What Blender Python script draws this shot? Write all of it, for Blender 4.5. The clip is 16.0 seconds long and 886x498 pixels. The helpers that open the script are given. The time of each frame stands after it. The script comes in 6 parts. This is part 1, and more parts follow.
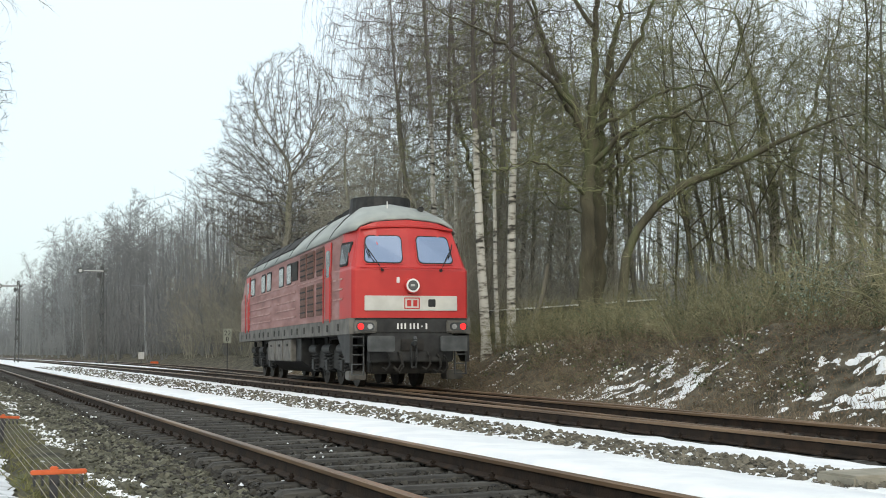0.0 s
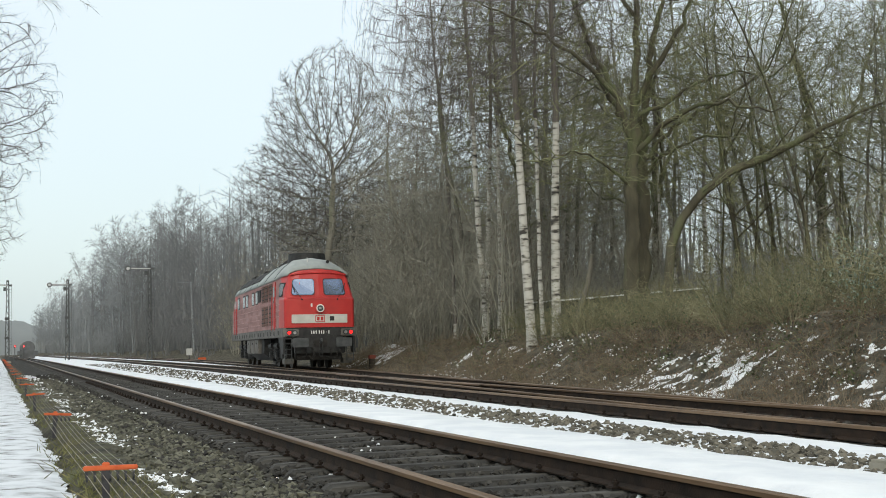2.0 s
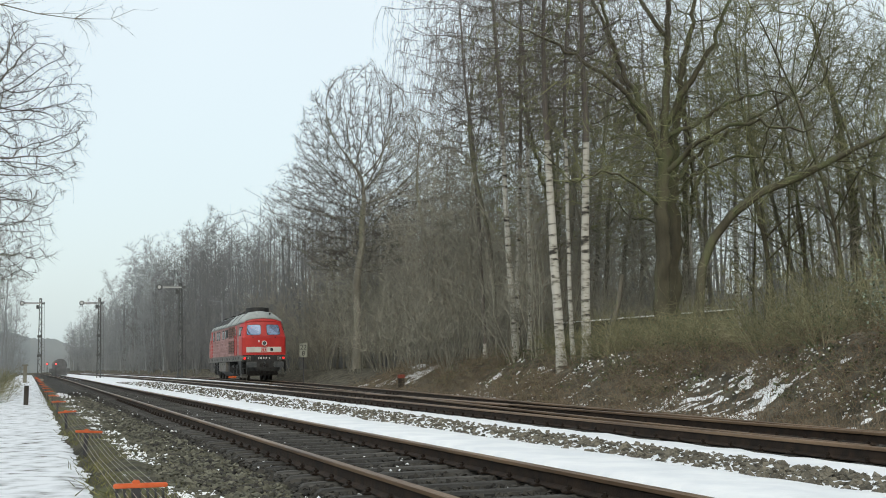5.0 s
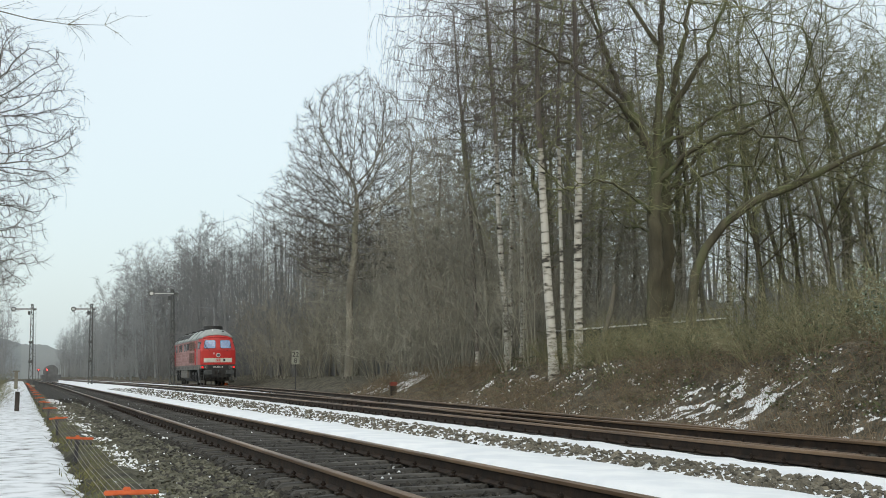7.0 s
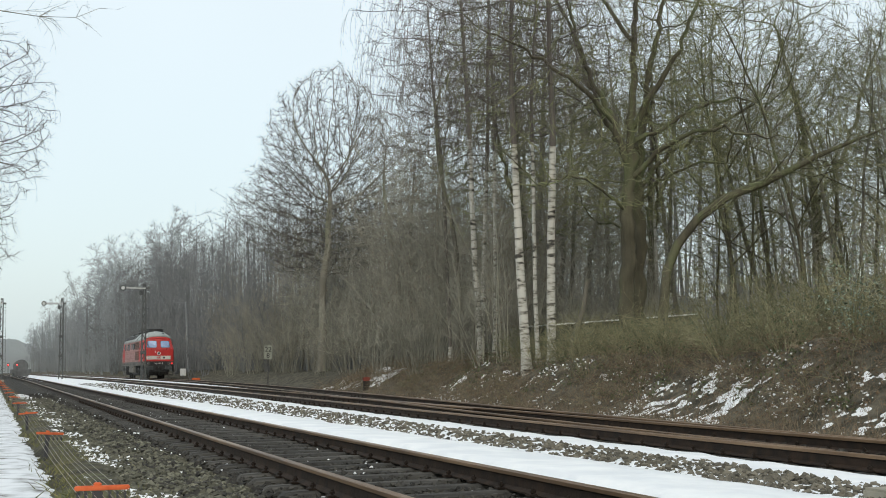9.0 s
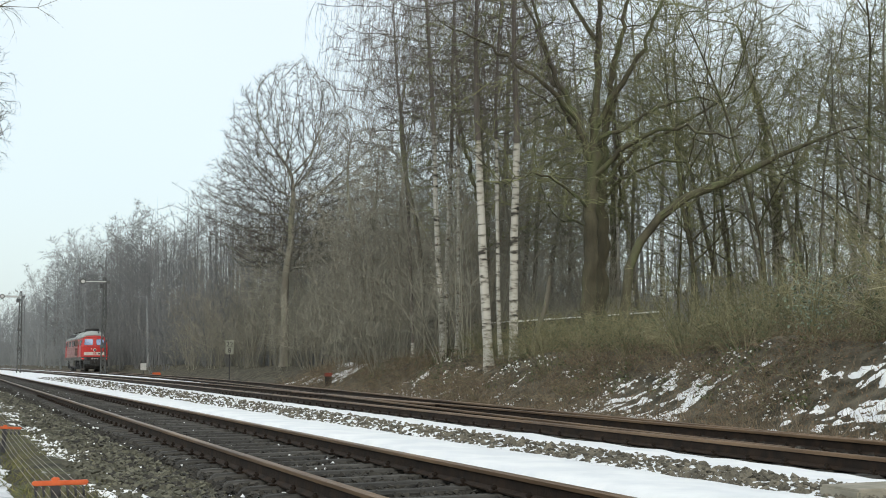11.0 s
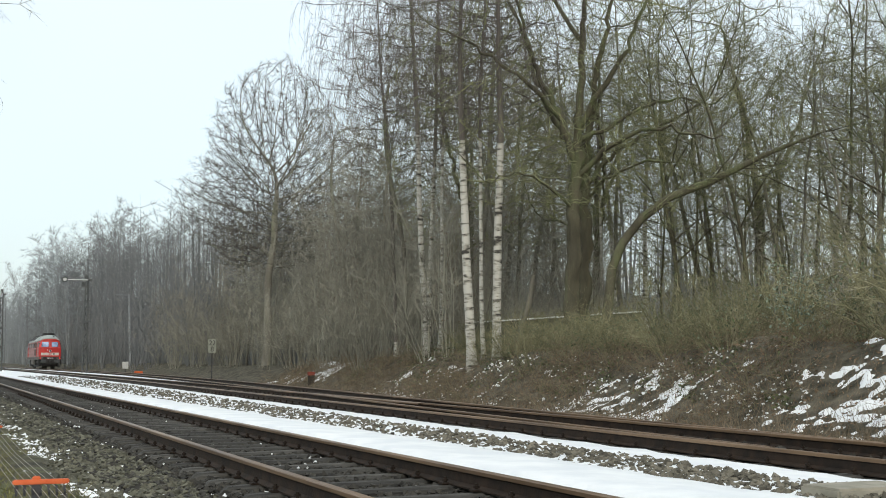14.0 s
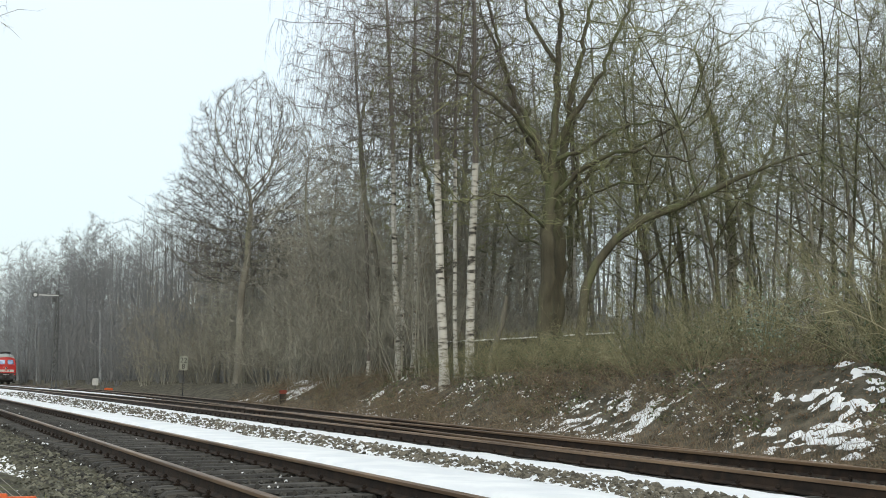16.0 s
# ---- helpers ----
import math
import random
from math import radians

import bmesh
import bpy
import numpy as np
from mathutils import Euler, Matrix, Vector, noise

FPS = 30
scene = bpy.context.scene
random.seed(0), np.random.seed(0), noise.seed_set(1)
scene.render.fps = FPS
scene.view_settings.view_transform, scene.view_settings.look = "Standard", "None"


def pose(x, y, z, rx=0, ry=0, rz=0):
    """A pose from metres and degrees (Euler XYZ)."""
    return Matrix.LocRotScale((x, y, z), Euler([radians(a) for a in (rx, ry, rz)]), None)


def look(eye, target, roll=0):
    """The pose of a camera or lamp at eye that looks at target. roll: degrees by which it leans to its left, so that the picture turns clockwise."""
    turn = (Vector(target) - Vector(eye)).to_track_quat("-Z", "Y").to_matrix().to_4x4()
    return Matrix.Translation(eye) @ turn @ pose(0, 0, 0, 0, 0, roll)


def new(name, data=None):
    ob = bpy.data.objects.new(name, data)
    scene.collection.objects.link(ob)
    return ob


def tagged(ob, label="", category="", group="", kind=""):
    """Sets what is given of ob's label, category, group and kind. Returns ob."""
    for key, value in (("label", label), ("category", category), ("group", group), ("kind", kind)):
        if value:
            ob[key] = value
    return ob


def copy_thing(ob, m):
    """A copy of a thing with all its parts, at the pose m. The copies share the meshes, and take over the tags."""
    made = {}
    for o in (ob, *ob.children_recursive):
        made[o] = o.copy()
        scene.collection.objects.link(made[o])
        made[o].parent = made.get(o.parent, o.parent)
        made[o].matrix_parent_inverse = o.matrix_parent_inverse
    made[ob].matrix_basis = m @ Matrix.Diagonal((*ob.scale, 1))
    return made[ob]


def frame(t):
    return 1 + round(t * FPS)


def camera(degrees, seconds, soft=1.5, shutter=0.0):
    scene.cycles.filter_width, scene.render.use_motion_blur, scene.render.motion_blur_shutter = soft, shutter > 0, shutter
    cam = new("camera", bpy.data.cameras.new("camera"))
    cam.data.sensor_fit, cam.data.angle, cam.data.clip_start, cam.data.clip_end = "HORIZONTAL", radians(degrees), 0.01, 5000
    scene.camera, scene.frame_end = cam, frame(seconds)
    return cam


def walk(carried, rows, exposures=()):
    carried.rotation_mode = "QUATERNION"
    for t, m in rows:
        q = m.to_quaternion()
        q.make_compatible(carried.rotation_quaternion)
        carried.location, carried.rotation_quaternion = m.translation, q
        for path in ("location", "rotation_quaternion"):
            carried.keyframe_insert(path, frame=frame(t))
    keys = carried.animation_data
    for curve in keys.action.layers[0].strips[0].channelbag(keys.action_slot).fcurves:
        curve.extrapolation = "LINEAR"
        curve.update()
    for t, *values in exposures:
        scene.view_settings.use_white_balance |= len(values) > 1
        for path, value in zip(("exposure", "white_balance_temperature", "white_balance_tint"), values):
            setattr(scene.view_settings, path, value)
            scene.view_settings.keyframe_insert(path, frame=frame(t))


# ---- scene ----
# ------------------------------------------------------------------ camera
# A camera on a tripod beside the line, a metre above the near rails; it only turns.
cam = camera(40.94, 16.0, soft=0.95)
EYE = (0.0, 0.0, 1.057)
TURNS = [  # seconds, heading, tilt, lean (degrees)
    (0.0, -22.75, 4.93, -0.38), (0.5, -22.38, 4.66, -0.82), (1.0, -21.61, 4.46, -0.98),
    (1.5, -21.15, 4.41, -1.07), (2.0, -20.63, 4.60, -1.15), (2.5, -19.78, 4.85, -1.24),
    (3.0, -19.34, 5.05, -1.23), (3.5, -19.45, 5.26, -1.13), (4.0, -19.18, 5.35, -0.99),
    (6.5, -19.48, 5.92, -0.58), (7.0, -19.56, 5.94, -0.60), (7.5, -19.78, 5.89, -0.76),
    (8.0, -20.13, 5.83, -0.71), (8.5, -20.48, 5.78, -0.61), (9.0, -20.85, 5.70, -0.53),
    (11.5, -23.03, 5.49, -0.13), (12.0, -23.39, 5.50, -0.03), (12.5, -23.77, 5.49, 0.15),
    (13.0, -24.01, 5.43, 0.23), (13.5, -23.47, 5.33, 0.09), (14.0, -23.43, 5.46, -0.08),
    (14.5, -23.75, 5.65, 0.00), (15.0, -24.11, 5.80, 0.16), (15.5, -24.40, 6.03, 0.31),
    (16.0, -24.69, 6.40, 0.42),
]


def aim(heading, tilt, lean):
    return Matrix.Translation(EYE) @ pose(0, 0, 0, 0, 0, heading) @ pose(0, 0, 0, 90 + tilt) @ pose(0, 0, 0, 0, 0, lean)


walk(cam, [(t, aim(a, b, c)) for t, a, b, c in TURNS],
     [(t, e, 6500, 4) for t, e in ((0.0, 0.0), (1.0, -0.08), (2.5, -0.18), (4.0, -0.22), (9.0, -0.2), (12.5, -0.08), (16.0, -0.06))])

# ------------------------------------------------------------------ light
world = bpy.data.worlds.new("overcast_sky")
scene.world = world
world.use_nodes = True
wn, wl = world.node_tree.nodes, world.node_tree.links
wn.clear()
sky = wn.new("ShaderNodeTexSky")
sky.sky_type, sky.sun_disc = "NISHITA", False
sky.sun_elevation, sky.sun_rotation = radians(28), radians(200)
sky.air_density, sky.dust_density = 1.0, 4.0
sky_bg = wn.new("ShaderNodeBackground")
sky_bg.inputs[1].default_value = 0.06
wl.new(sky.outputs[0], sky_bg.inputs[0])
# The even cloud layer in front of the sky, a little brighter overhead.
co, sep = wn.new("ShaderNodeTexCoord"), wn.new("ShaderNodeSeparateXYZ")
wl.new(co.outputs["Generated"], sep.inputs[0])
ramp = wn.new("ShaderNodeValToRGB")
ramp.color_ramp.elements[0].position, ramp.color_ramp.elements[0].color = 0.0, (0.70, 0.78, 0.82, 1)
ramp.color_ramp.elements[1].position, ramp.color_ramp.elements[1].color = 0.45, (0.92, 0.94, 0.96, 1)
wl.new(sep.outputs[2], ramp.inputs[0])
cloud = wn.new("ShaderNodeTexNoise")
cloud.inputs["Scale"].default_value, cloud.inputs["Detail"].default_value = 1.6, 3
cmix = wn.new("ShaderNodeMix")
cmix.data_type, cmix.blend_type = "RGBA", "MULTIPLY"
cmap = wn.new("ShaderNodeMapRange")
cmap.inputs[3].default_value, cmap.inputs[4].default_value = 0.88, 1.10
wl.new(cloud.outputs[0], cmap.inputs[0])
cmix.inputs[0].default_value = 1.0
wl.new(ramp.outputs[0], cmix.inputs[6])
wl.new(cmap.outputs[0], cmix.inputs[7])
cloud_bg = wn.new("ShaderNodeBackground")
cloud_bg.inputs[1].default_value = 0.98
wl.new(cmix.outputs[2], cloud_bg.inputs[0])
both, wout = wn.new("ShaderNodeAddShader"), wn.new("ShaderNodeOutputWorld")
wl.new(sky_bg.outputs[0], both.inputs[0])
wl.new(cloud_bg.outputs[0], both.inputs[1])
wl.new(both.outputs[0], wout.inputs[0])

sun = new("sun", bpy.data.lights.new("sun", "SUN"))
sun.data.energy, sun.data.angle, sun.data.color = 0.8, radians(25), (1.0, 0.96, 0.9)
sun.matrix_world = look((0, 0, 50), (24, 40, 10))


# ------------------------------------------------------------------ materials
def mat(name, colors, scale=4.0, rough=0.8, metal=0.0, bump=0.3, bscale=None, spec=0.3, stretch=(1, 1, 1), vary=0.0,
        detail=6.0, spread=(0.35, 0.65), island=False, depth=0.01):
    """A surface whose colour runs through colors by a noise of that scale (per metre), with a finer bump and,
    with vary, a difference from object to object (or piece to piece)."""
    m = bpy.data.materials.new(name)
    m.use_nodes = True
    n, k = m.node_tree.nodes, m.node_tree.links
    b = n["Principled BSDF"]
    b.inputs["Roughness"].default_value, b.inputs["Metallic"].default_value = rough, metal
    b.inputs["Specular IOR Level"].default_value = spec
    geo, mp = n.new("ShaderNodeTexCoord"), n.new("ShaderNodeMapping")
    mp.inputs["Scale"].default_value = stretch
    k.new(geo.outputs["Object"], mp.inputs[0])
    tex = n.new("ShaderNodeTexNoise")
    tex.inputs["Scale"].default_value, tex.inputs["Detail"].default_value = scale, detail
    k.new(mp.outputs[0], tex.inputs["Vector"])
    r = n.new("ShaderNodeValToRGB")
    e = r.color_ramp.elements
    while len(e) < len(colors):
        e.new(0.5)
    for i, c in enumerate(colors):
        f = i / max(1, len(colors) - 1)
        e[i].position, e[i].color = spread[0] + f * (spread[1] - spread[0]), (*c, 1)
    k.new(tex.outputs[0], r.inputs[0])
    out = r.outputs[0]
    if vary:
        hue, rng = n.new("ShaderNodeHueSaturation"), n.new("ShaderNodeMapRange")
        if island:
            k.new(n.new("ShaderNodeNewGeometry").outputs["Random Per Island"], rng.inputs[0])
        else:
            k.new(n.new("ShaderNodeObjectInfo").outputs["Random"], rng.inputs[0])
        rng.inputs[3].default_value, rng.inputs[4].default_value = 1 - vary, 1 + vary
        k.new(rng.outputs[0], hue.inputs["Value"])
        k.new(out, hue.inputs["Color"])
        out = hue.outputs[0]
    k.new(out, b.inputs["Base Color"])
    if bump:
        t2, bp = n.new("ShaderNodeTexNoise"), n.new("ShaderNodeBump")
        t2.inputs["Scale"].default_value, t2.inputs["Detail"].default_value = bscale or scale * 6, 4
        k.new(mp.outputs[0], t2.inputs["Vector"])
        bp.inputs["Strength"].default_value, bp.inputs["Distance"].default_value = bump, depth
        k.new(t2.outputs[0], bp.inputs["Height"])
        k.new(bp.outputs[0], b.inputs["Normal"])
    return m


def glow(name, color, strength):
    m = bpy.data.materials.new(name)
    m.use_nodes = True
    b = m.node_tree.nodes["Principled BSDF"]
    b.inputs["Base Color"].default_value = (*color, 1)
    b.inputs["Emission Color"].default_value, b.inputs["Emission Strength"].default_value = (*color, 1), strength
    return m


SNOW = mat("snow", [(0.72, 0.75, 0.79), (0.84, 0.86, 0.88)], 2.0, 0.6, bump=0.5, bscale=9, depth=0.03)
SNOW_THIN = mat("trodden_snow", [(0.10, 0.095, 0.08), (0.46, 0.48, 0.50), (0.63, 0.655, 0.69), (0.72, 0.745, 0.78)], 3.5, 0.7,
                bump=0.35, bscale=14, spread=(0.30, 0.58), depth=0.015)
SNOW_CRUST = mat("snow_crust", [(0.7, 0.73, 0.77), (0.84, 0.86, 0.88)], 5.0, 0.6, bump=0.7, bscale=20, depth=0.03)
BALLAST = mat("ballast_bed", [(0.05, 0.045, 0.036), (0.10, 0.09, 0.07), (0.15, 0.14, 0.11)], 9.0, 0.9, bump=1.0, bscale=26, depth=0.05)
BALLAST_DARK = mat("oily_ballast_bed", [(0.012, 0.011, 0.01), (0.032, 0.03, 0.026), (0.055, 0.05, 0.042)], 9.0, 0.9, bump=1.0, bscale=26, depth=0.05)
STONE = mat("ballast_stone", [(0.075, 0.069, 0.054), (0.15, 0.138, 0.11)], 8.0, 0.85, bump=0.4, vary=0.45, island=True)
# Stone colour darkened to carry the shadow between the sleepers.
STONE_DARK = mat("shaded_ballast_stone", [(0.018, 0.017, 0.015), (0.055, 0.052, 0.045)], 8.0, 0.8, bump=0.4, vary=0.4, island=True)
STONE_GREEN = mat("mossy_ballast_stone", [(0.06, 0.06, 0.044), (0.13, 0.127, 0.098)], 8.0, 0.85, bump=0.4, vary=0.45, island=True)
SOIL = mat("leaf_litter", [(0.035, 0.033, 0.024), (0.08, 0.074, 0.055), (0.135, 0.12, 0.09)], 3.0, 0.95, bump=1.0, bscale=16, depth=0.06)
# Rust brown that also holds the shadow cast under the rail head.
RUST_SHADED = mat("shaded_rail_rust", [(0.013, 0.009, 0.0065), (0.036, 0.022, 0.014)], 6.0, 0.8, 0.1, bump=0.4, bscale=60)
RAILTOP = mat("worn_lit_rail_head", [(0.11, 0.068, 0.04), (0.23, 0.15, 0.088)], 5.0, 0.40, 0.45, bump=0.15, bscale=50, stretch=(1, 0.1, 1))
SLEEPER = mat("dusty_steel_sleeper", [(0.03, 0.029, 0.027), (0.08, 0.077, 0.07)], 5.0, 0.85, bump=0.8, bscale=22, stretch=(0.5, 4, 2), vary=0.3)
VERGE = mat("mossy_soil", [(0.03, 0.028, 0.022), (0.07, 0.066, 0.045), (0.10, 0.105, 0.055)], 2.5, 0.95, bump=1.0, bscale=18, depth=0.05)
GREENGRASS = mat("mossy_grass", [(0.06, 0.065, 0.02), (0.13, 0.13, 0.05), (0.20, 0.18, 0.09)], 3.0, 0.9, bump=0.6, vary=0.4, island=True)
DRYGRASS = mat("dry_grass", [(0.11, 0.09, 0.062), (0.22, 0.178, 0.13)], 3.0, 0.9, bump=0.2, vary=0.4, island=True)
BARK_OAK = mat("mossy_oak_bark", [(0.065, 0.06, 0.043), (0.105, 0.099, 0.068), (0.12, 0.14, 0.068)], 1.6, 0.95, bump=1.0, bscale=14, stretch=(1, 1, 0.25), depth=0.04)
# Grey-brown bark, lightened to hold the milky haze inside the wood.
BARK_MID = mat("haze_lifted_grey_brown_bark", [(0.125, 0.117, 0.098), (0.18, 0.171, 0.143), (0.18, 0.187, 0.127)], 1.2, 0.95, bump=0.8, bscale=14, stretch=(1, 1, 0.25), vary=0.3, depth=0.03)
# Distance haze is put into the next two colours: paler, bluer with distance.
BARK_FAR = mat("haze_grey_bark", [(0.150, 0.155, 0.158), (0.205, 0.211, 0.216)], 0.3, 1.0, bump=0.0, vary=0.15)
BARK_DISTANT = mat("haze_pale_grey", [(0.23, 0.245, 0.258), (0.29, 0.306, 0.32)], 0.2, 1.0, bump=0.0, vary=0.1)
BARK_BIRCH = mat("white_birch_bark", [(0.05, 0.047, 0.042), (0.24, 0.23, 0.20), (0.40, 0.39, 0.35), (0.47, 0.46, 0.425)], 5.0, 0.85, bump=0.6,
                 bscale=16, stretch=(0.5, 0.5, 1.8), spread=(0.36, 0.55), depth=0.02)
TWIG_OAK = mat("mossy_twig", [(0.165, 0.165, 0.10), (0.26, 0.275, 0.14)], 0.5, 1.0, bump=0, vary=0.25, island=True)
# Twig brown raised in the same way, with the wood's haze mixed in.
TWIG_MID = mat("haze_lifted_brown_twig", [(0.215, 0.208, 0.175), (0.31, 0.30, 0.25)], 0.4, 1.0, bump=0, vary=0.3)
TWIG_BIRCH = mat("purplish_birch_twig", [(0.11, 0.099, 0.09), (0.17, 0.154, 0.14)], 0.4, 1.0, bump=0, vary=0.2)
TWIG_DARK = mat("dark_twig", [(0.075, 0.068, 0.06), (0.12, 0.11, 0.095)], 0.4, 1.0, bump=0, vary=0.2)
SHRUB = mat("olive_shrub_stem", [(0.11, 0.106, 0.063), (0.21, 0.203, 0.118), (0.31, 0.288, 0.195)], 1.0, 0.95, bump=0, vary=0.25, island=True)
EVERGREEN = mat("evergreen_leaf", [(0.06, 0.085, 0.045), (0.14, 0.18, 0.11)], 3.0, 0.45, bump=0.1, vary=0.4, island=True)
PALE_LEAF = mat("pale_evergreen_leaf", [(0.13, 0.17, 0.12), (0.25, 0.30, 0.24)], 3.0, 0.5, bump=0.1, vary=0.35, island=True)
IVY = mat("dark_ivy_leaf", [(0.045, 0.062, 0.026), (0.12, 0.145, 0.065)], 3.0, 0.5, bump=0.1, vary=0.5, island=True)
DEADLEAF = mat("withered_leaf", [(0.14, 0.10, 0.065), (0.21, 0.145, 0.095)], 2.0, 0.9, bump=0, vary=0.4, island=True)


# ------------------------------------------------------------------ mesh helpers
def mesh(name, verts, faces, *materials, smooth=False):
    me = bpy.data.meshes.new(name)
    me.from_pydata([tuple(v) for v in verts], [], faces)
    for m in materials:
        me.materials.append(m)
    if smooth:
        me.polygons.foreach_set("use_smooth", [True] * len(me.polygons))
    return me


def part(name, bm, material, parent, label="", smooth=False):
    """One bmesh as one mesh object under a thing or a part."""
    me = bpy.data.meshes.new(name)
    bmesh.ops.recalc_face_normals(bm, faces=bm.faces)
    bm.to_mesh(me)
    bm.free()
    me.materials.append(material)
    if smooth:
        me.polygons.foreach_set("use_smooth", [True] * len(me.polygons))
    ob = new(name, me)
    ob.parent = parent
    return tagged(ob, label)


def empty(name, m=None, **tags):
    ob = new(name)
    if m is not None:
        ob.matrix_basis = m
    return tagged(ob, **tags)


def box(bm, x0, x1, y0, y1, z0, z1, bevel=0.0, m=None):
    v = [bm.verts.new((x, y, z)) for x in (x0, x1) for y in (y0, y1) for z in (z0, z1)]
    f = [bm.faces.new([v[i] for i in q]) for q in ((0, 1, 3, 2), (4, 6, 7, 5), (0, 4, 5, 1), (2, 3, 7, 6), (0, 2, 6, 4), (1, 5, 7, 3))]
    if bevel:
        edges = list({e for q in f for e in q.edges})
        made = bmesh.ops.bevel(bm, geom=edges, offset=bevel, segments=2, affect="EDGES")
        v = list({w for q in made["faces"] for w in q.verts} | {w for w in v if w.is_valid})
    if m is not None:
        bmesh.ops.transform(bm, matrix=m, verts=v)
    return bm


def rod(bm, a, b, r0, r1=None, sides=10):
    """A round bar from a to b."""
    a, b = Vector(a), Vector(b)
    r1 = r0 if r1 is None else r1
    q = (b - a).to_track_quat("Z", "Y").to_matrix().to_4x4()
    bmesh.ops.create_cone(bm, cap_ends=True, segments=sides, radius1=r0, radius2=max(r1, 1e-4), depth=(b - a).length,
                          matrix=Matrix.Translation((a + b) / 2) @ q)
    return bm


def hose(bm, pts, r, sides=6):
    for a, b in zip(pts, pts[1:]):
        rod(bm, a, b, r, r, sides)
    return bm


class Tubes:
    """Collects tapered tubes into one mesh."""

    def __init__(self):
        self.v, self.f = [], []

    def tube(self, pts, radii, sides):
        base, n = len(self.v), len(pts)
        for i, p in enumerate(pts):
            d = (pts[min(i + 1, n - 1)] - pts[max(i - 1, 0)])
            d.normalize()
            u = d.cross(Vector((0.31, 0.95, 0.05)) if abs(d.y) < 0.9 else Vector((1, 0, 0)))
            u.normalize()
            w = d.cross(u)
            for k in range(sides):
                a = 2 * math.pi * k / sides
                self.v.append(p + (u * math.cos(a) + w * math.sin(a)) * radii[i])
        for i in range(n - 1):
            for k in range(sides):
                a, b = base + i * sides + k, base + i * sides + (k + 1) % sides
                self.f.append((a, b, b + sides, a + sides))

    def twig(self, p, q, r):
        """A thin three-sided spike."""
        d = q - p
        u = d.orthogonal()
        u.normalize()
        w = d.cross(u)
        w.normalize()
        b = len(self.v)
        self.v += [p + u * r, p + (w * 0.87 - u * 0.5) * r, p - (w * 0.87 + u * 0.5) * r, q]
        self.f += [(b, b + 1, b + 3), (b + 1, b + 2, b + 3), (b + 2, b, b + 3)]

    def leaf(self, p, d, s, rng):
        u = d.orthogonal()
        u.rotate(Matrix.Rotation(rng.uniform(0, 6.28), 3, d))
        u.normalize()
        b = len(self.v)
        n = d.cross(u)
        self.v += [p, p + d * s * 0.5 + u * s * 0.28 + n * s * 0.08, p + d * s, p + d * s * 0.5 - u * s * 0.28 + n * s * 0.08]
        self.f += [(b, b + 1, b + 2), (b, b + 2, b + 3)]

    def mesh(self, name, material, smooth=True):
        return mesh(name, self.v, self.f, material, smooth=smooth)


def smoothstep(a, b, x):
    t = min(1.0, max(0.0, (x - a) / (b - a)))
    return t * t * (3 - 2 * t)


def table(rows, y):
    """A smooth curve through rows of (y, x)."""
    if y <= rows[0][0]:
        return rows[0][1] + (y - rows[0][0]) * (rows[1][1] - rows[0][1]) / (rows[1][0] - rows[0][0])
    for i in range(len(rows) - 1):
        (y0, x0), (y1, x1) = rows[i], rows[i + 1]
        if y <= y1:
            d = (x1 - x0) / (y1 - y0)
            m0 = d if i == 0 else (x1 - rows[i - 1][1]) / (y1 - rows[i - 1][0])
            m1 = d if i + 2 == len(rows) else (rows[i + 2][1] - x0) / (rows[i + 2][0] - y0)
            t, h = (y - y0) / (y1 - y0), y1 - y0
            return ((2 * t**3 - 3 * t * t + 1) * x0 + (t**3 - 2 * t * t + t) * h * m0
                    + (3 * t * t - 2 * t**3) * x1 + (t**3 - t * t) * h * m1)
    return rows[-1][1]


# ------------------------------------------------------------------ plan
NEAR = [(0, 3.42), (10, 3.48), (40, 3.66), (140, 3.93), (600, 3.93)]
MIDDLE = [(-10, 8.05), (0, 8.35), (30, 9.35), (60, 10.3), (90, 10.7), (140, 10.75), (600, 10.75)]
BRANCH = [(-10, 8.05), (0, 8.32), (10, 8.78), (18, 9.40), (26, 10.14), (41.5, 11.66), (60, 13.25), (80, 14.45), (97, 14.98), (130, 15.15), (600, 15.15)]


def near_x(y):
    return table(NEAR, y)


def near_z(y):
    return 0.17 + 0.08 * smoothstep(35, 140, y)


def middle_x(y):
    return table(MIDDLE, y)


def branch_x(y):
    return table(BRANCH, y)


def far_z(y):
    return 0.19 + 0.06 * smoothstep(60, 140, y)


def toe_x(y):
    """The foot of the wooded bank."""
    return branch_x(y) + 2.3 + 0.25 * noise.noise((0, y * 0.25, 3.3))


def ground_z(x, y):
    """Height of the soil everywhere."""
    z = -0.12 + 0.06 * smoothstep(35, 140, y)
    if x < -2.6:
        z += 0.35 * smoothstep(-2.6, -5.5, x) + 0.05 * noise.noise((x * 0.5, y * 0.5, 0))
    z += (far_z(y) - 0.22 - z) * smoothstep(5.3, 6.6, x - 0.3 * (middle_x(y) - 8.3))
    t = toe_x(y)
    if x > t:
        rise = 1.45 - 0.5 * smoothstep(38, 70, y)
        z += rise * smoothstep(0.0, 3.3, x - t) * (0.9 + 0.25 * noise.noise((x * 0.25, y * 0.25, 7)))
        z += 0.16 * noise.noise((x * 0.9, y * 0.9, 1)) * smoothstep(0.3, 1.5, x - t)
        z += 0.5 * smoothstep(8, 30, x - t)
    return z


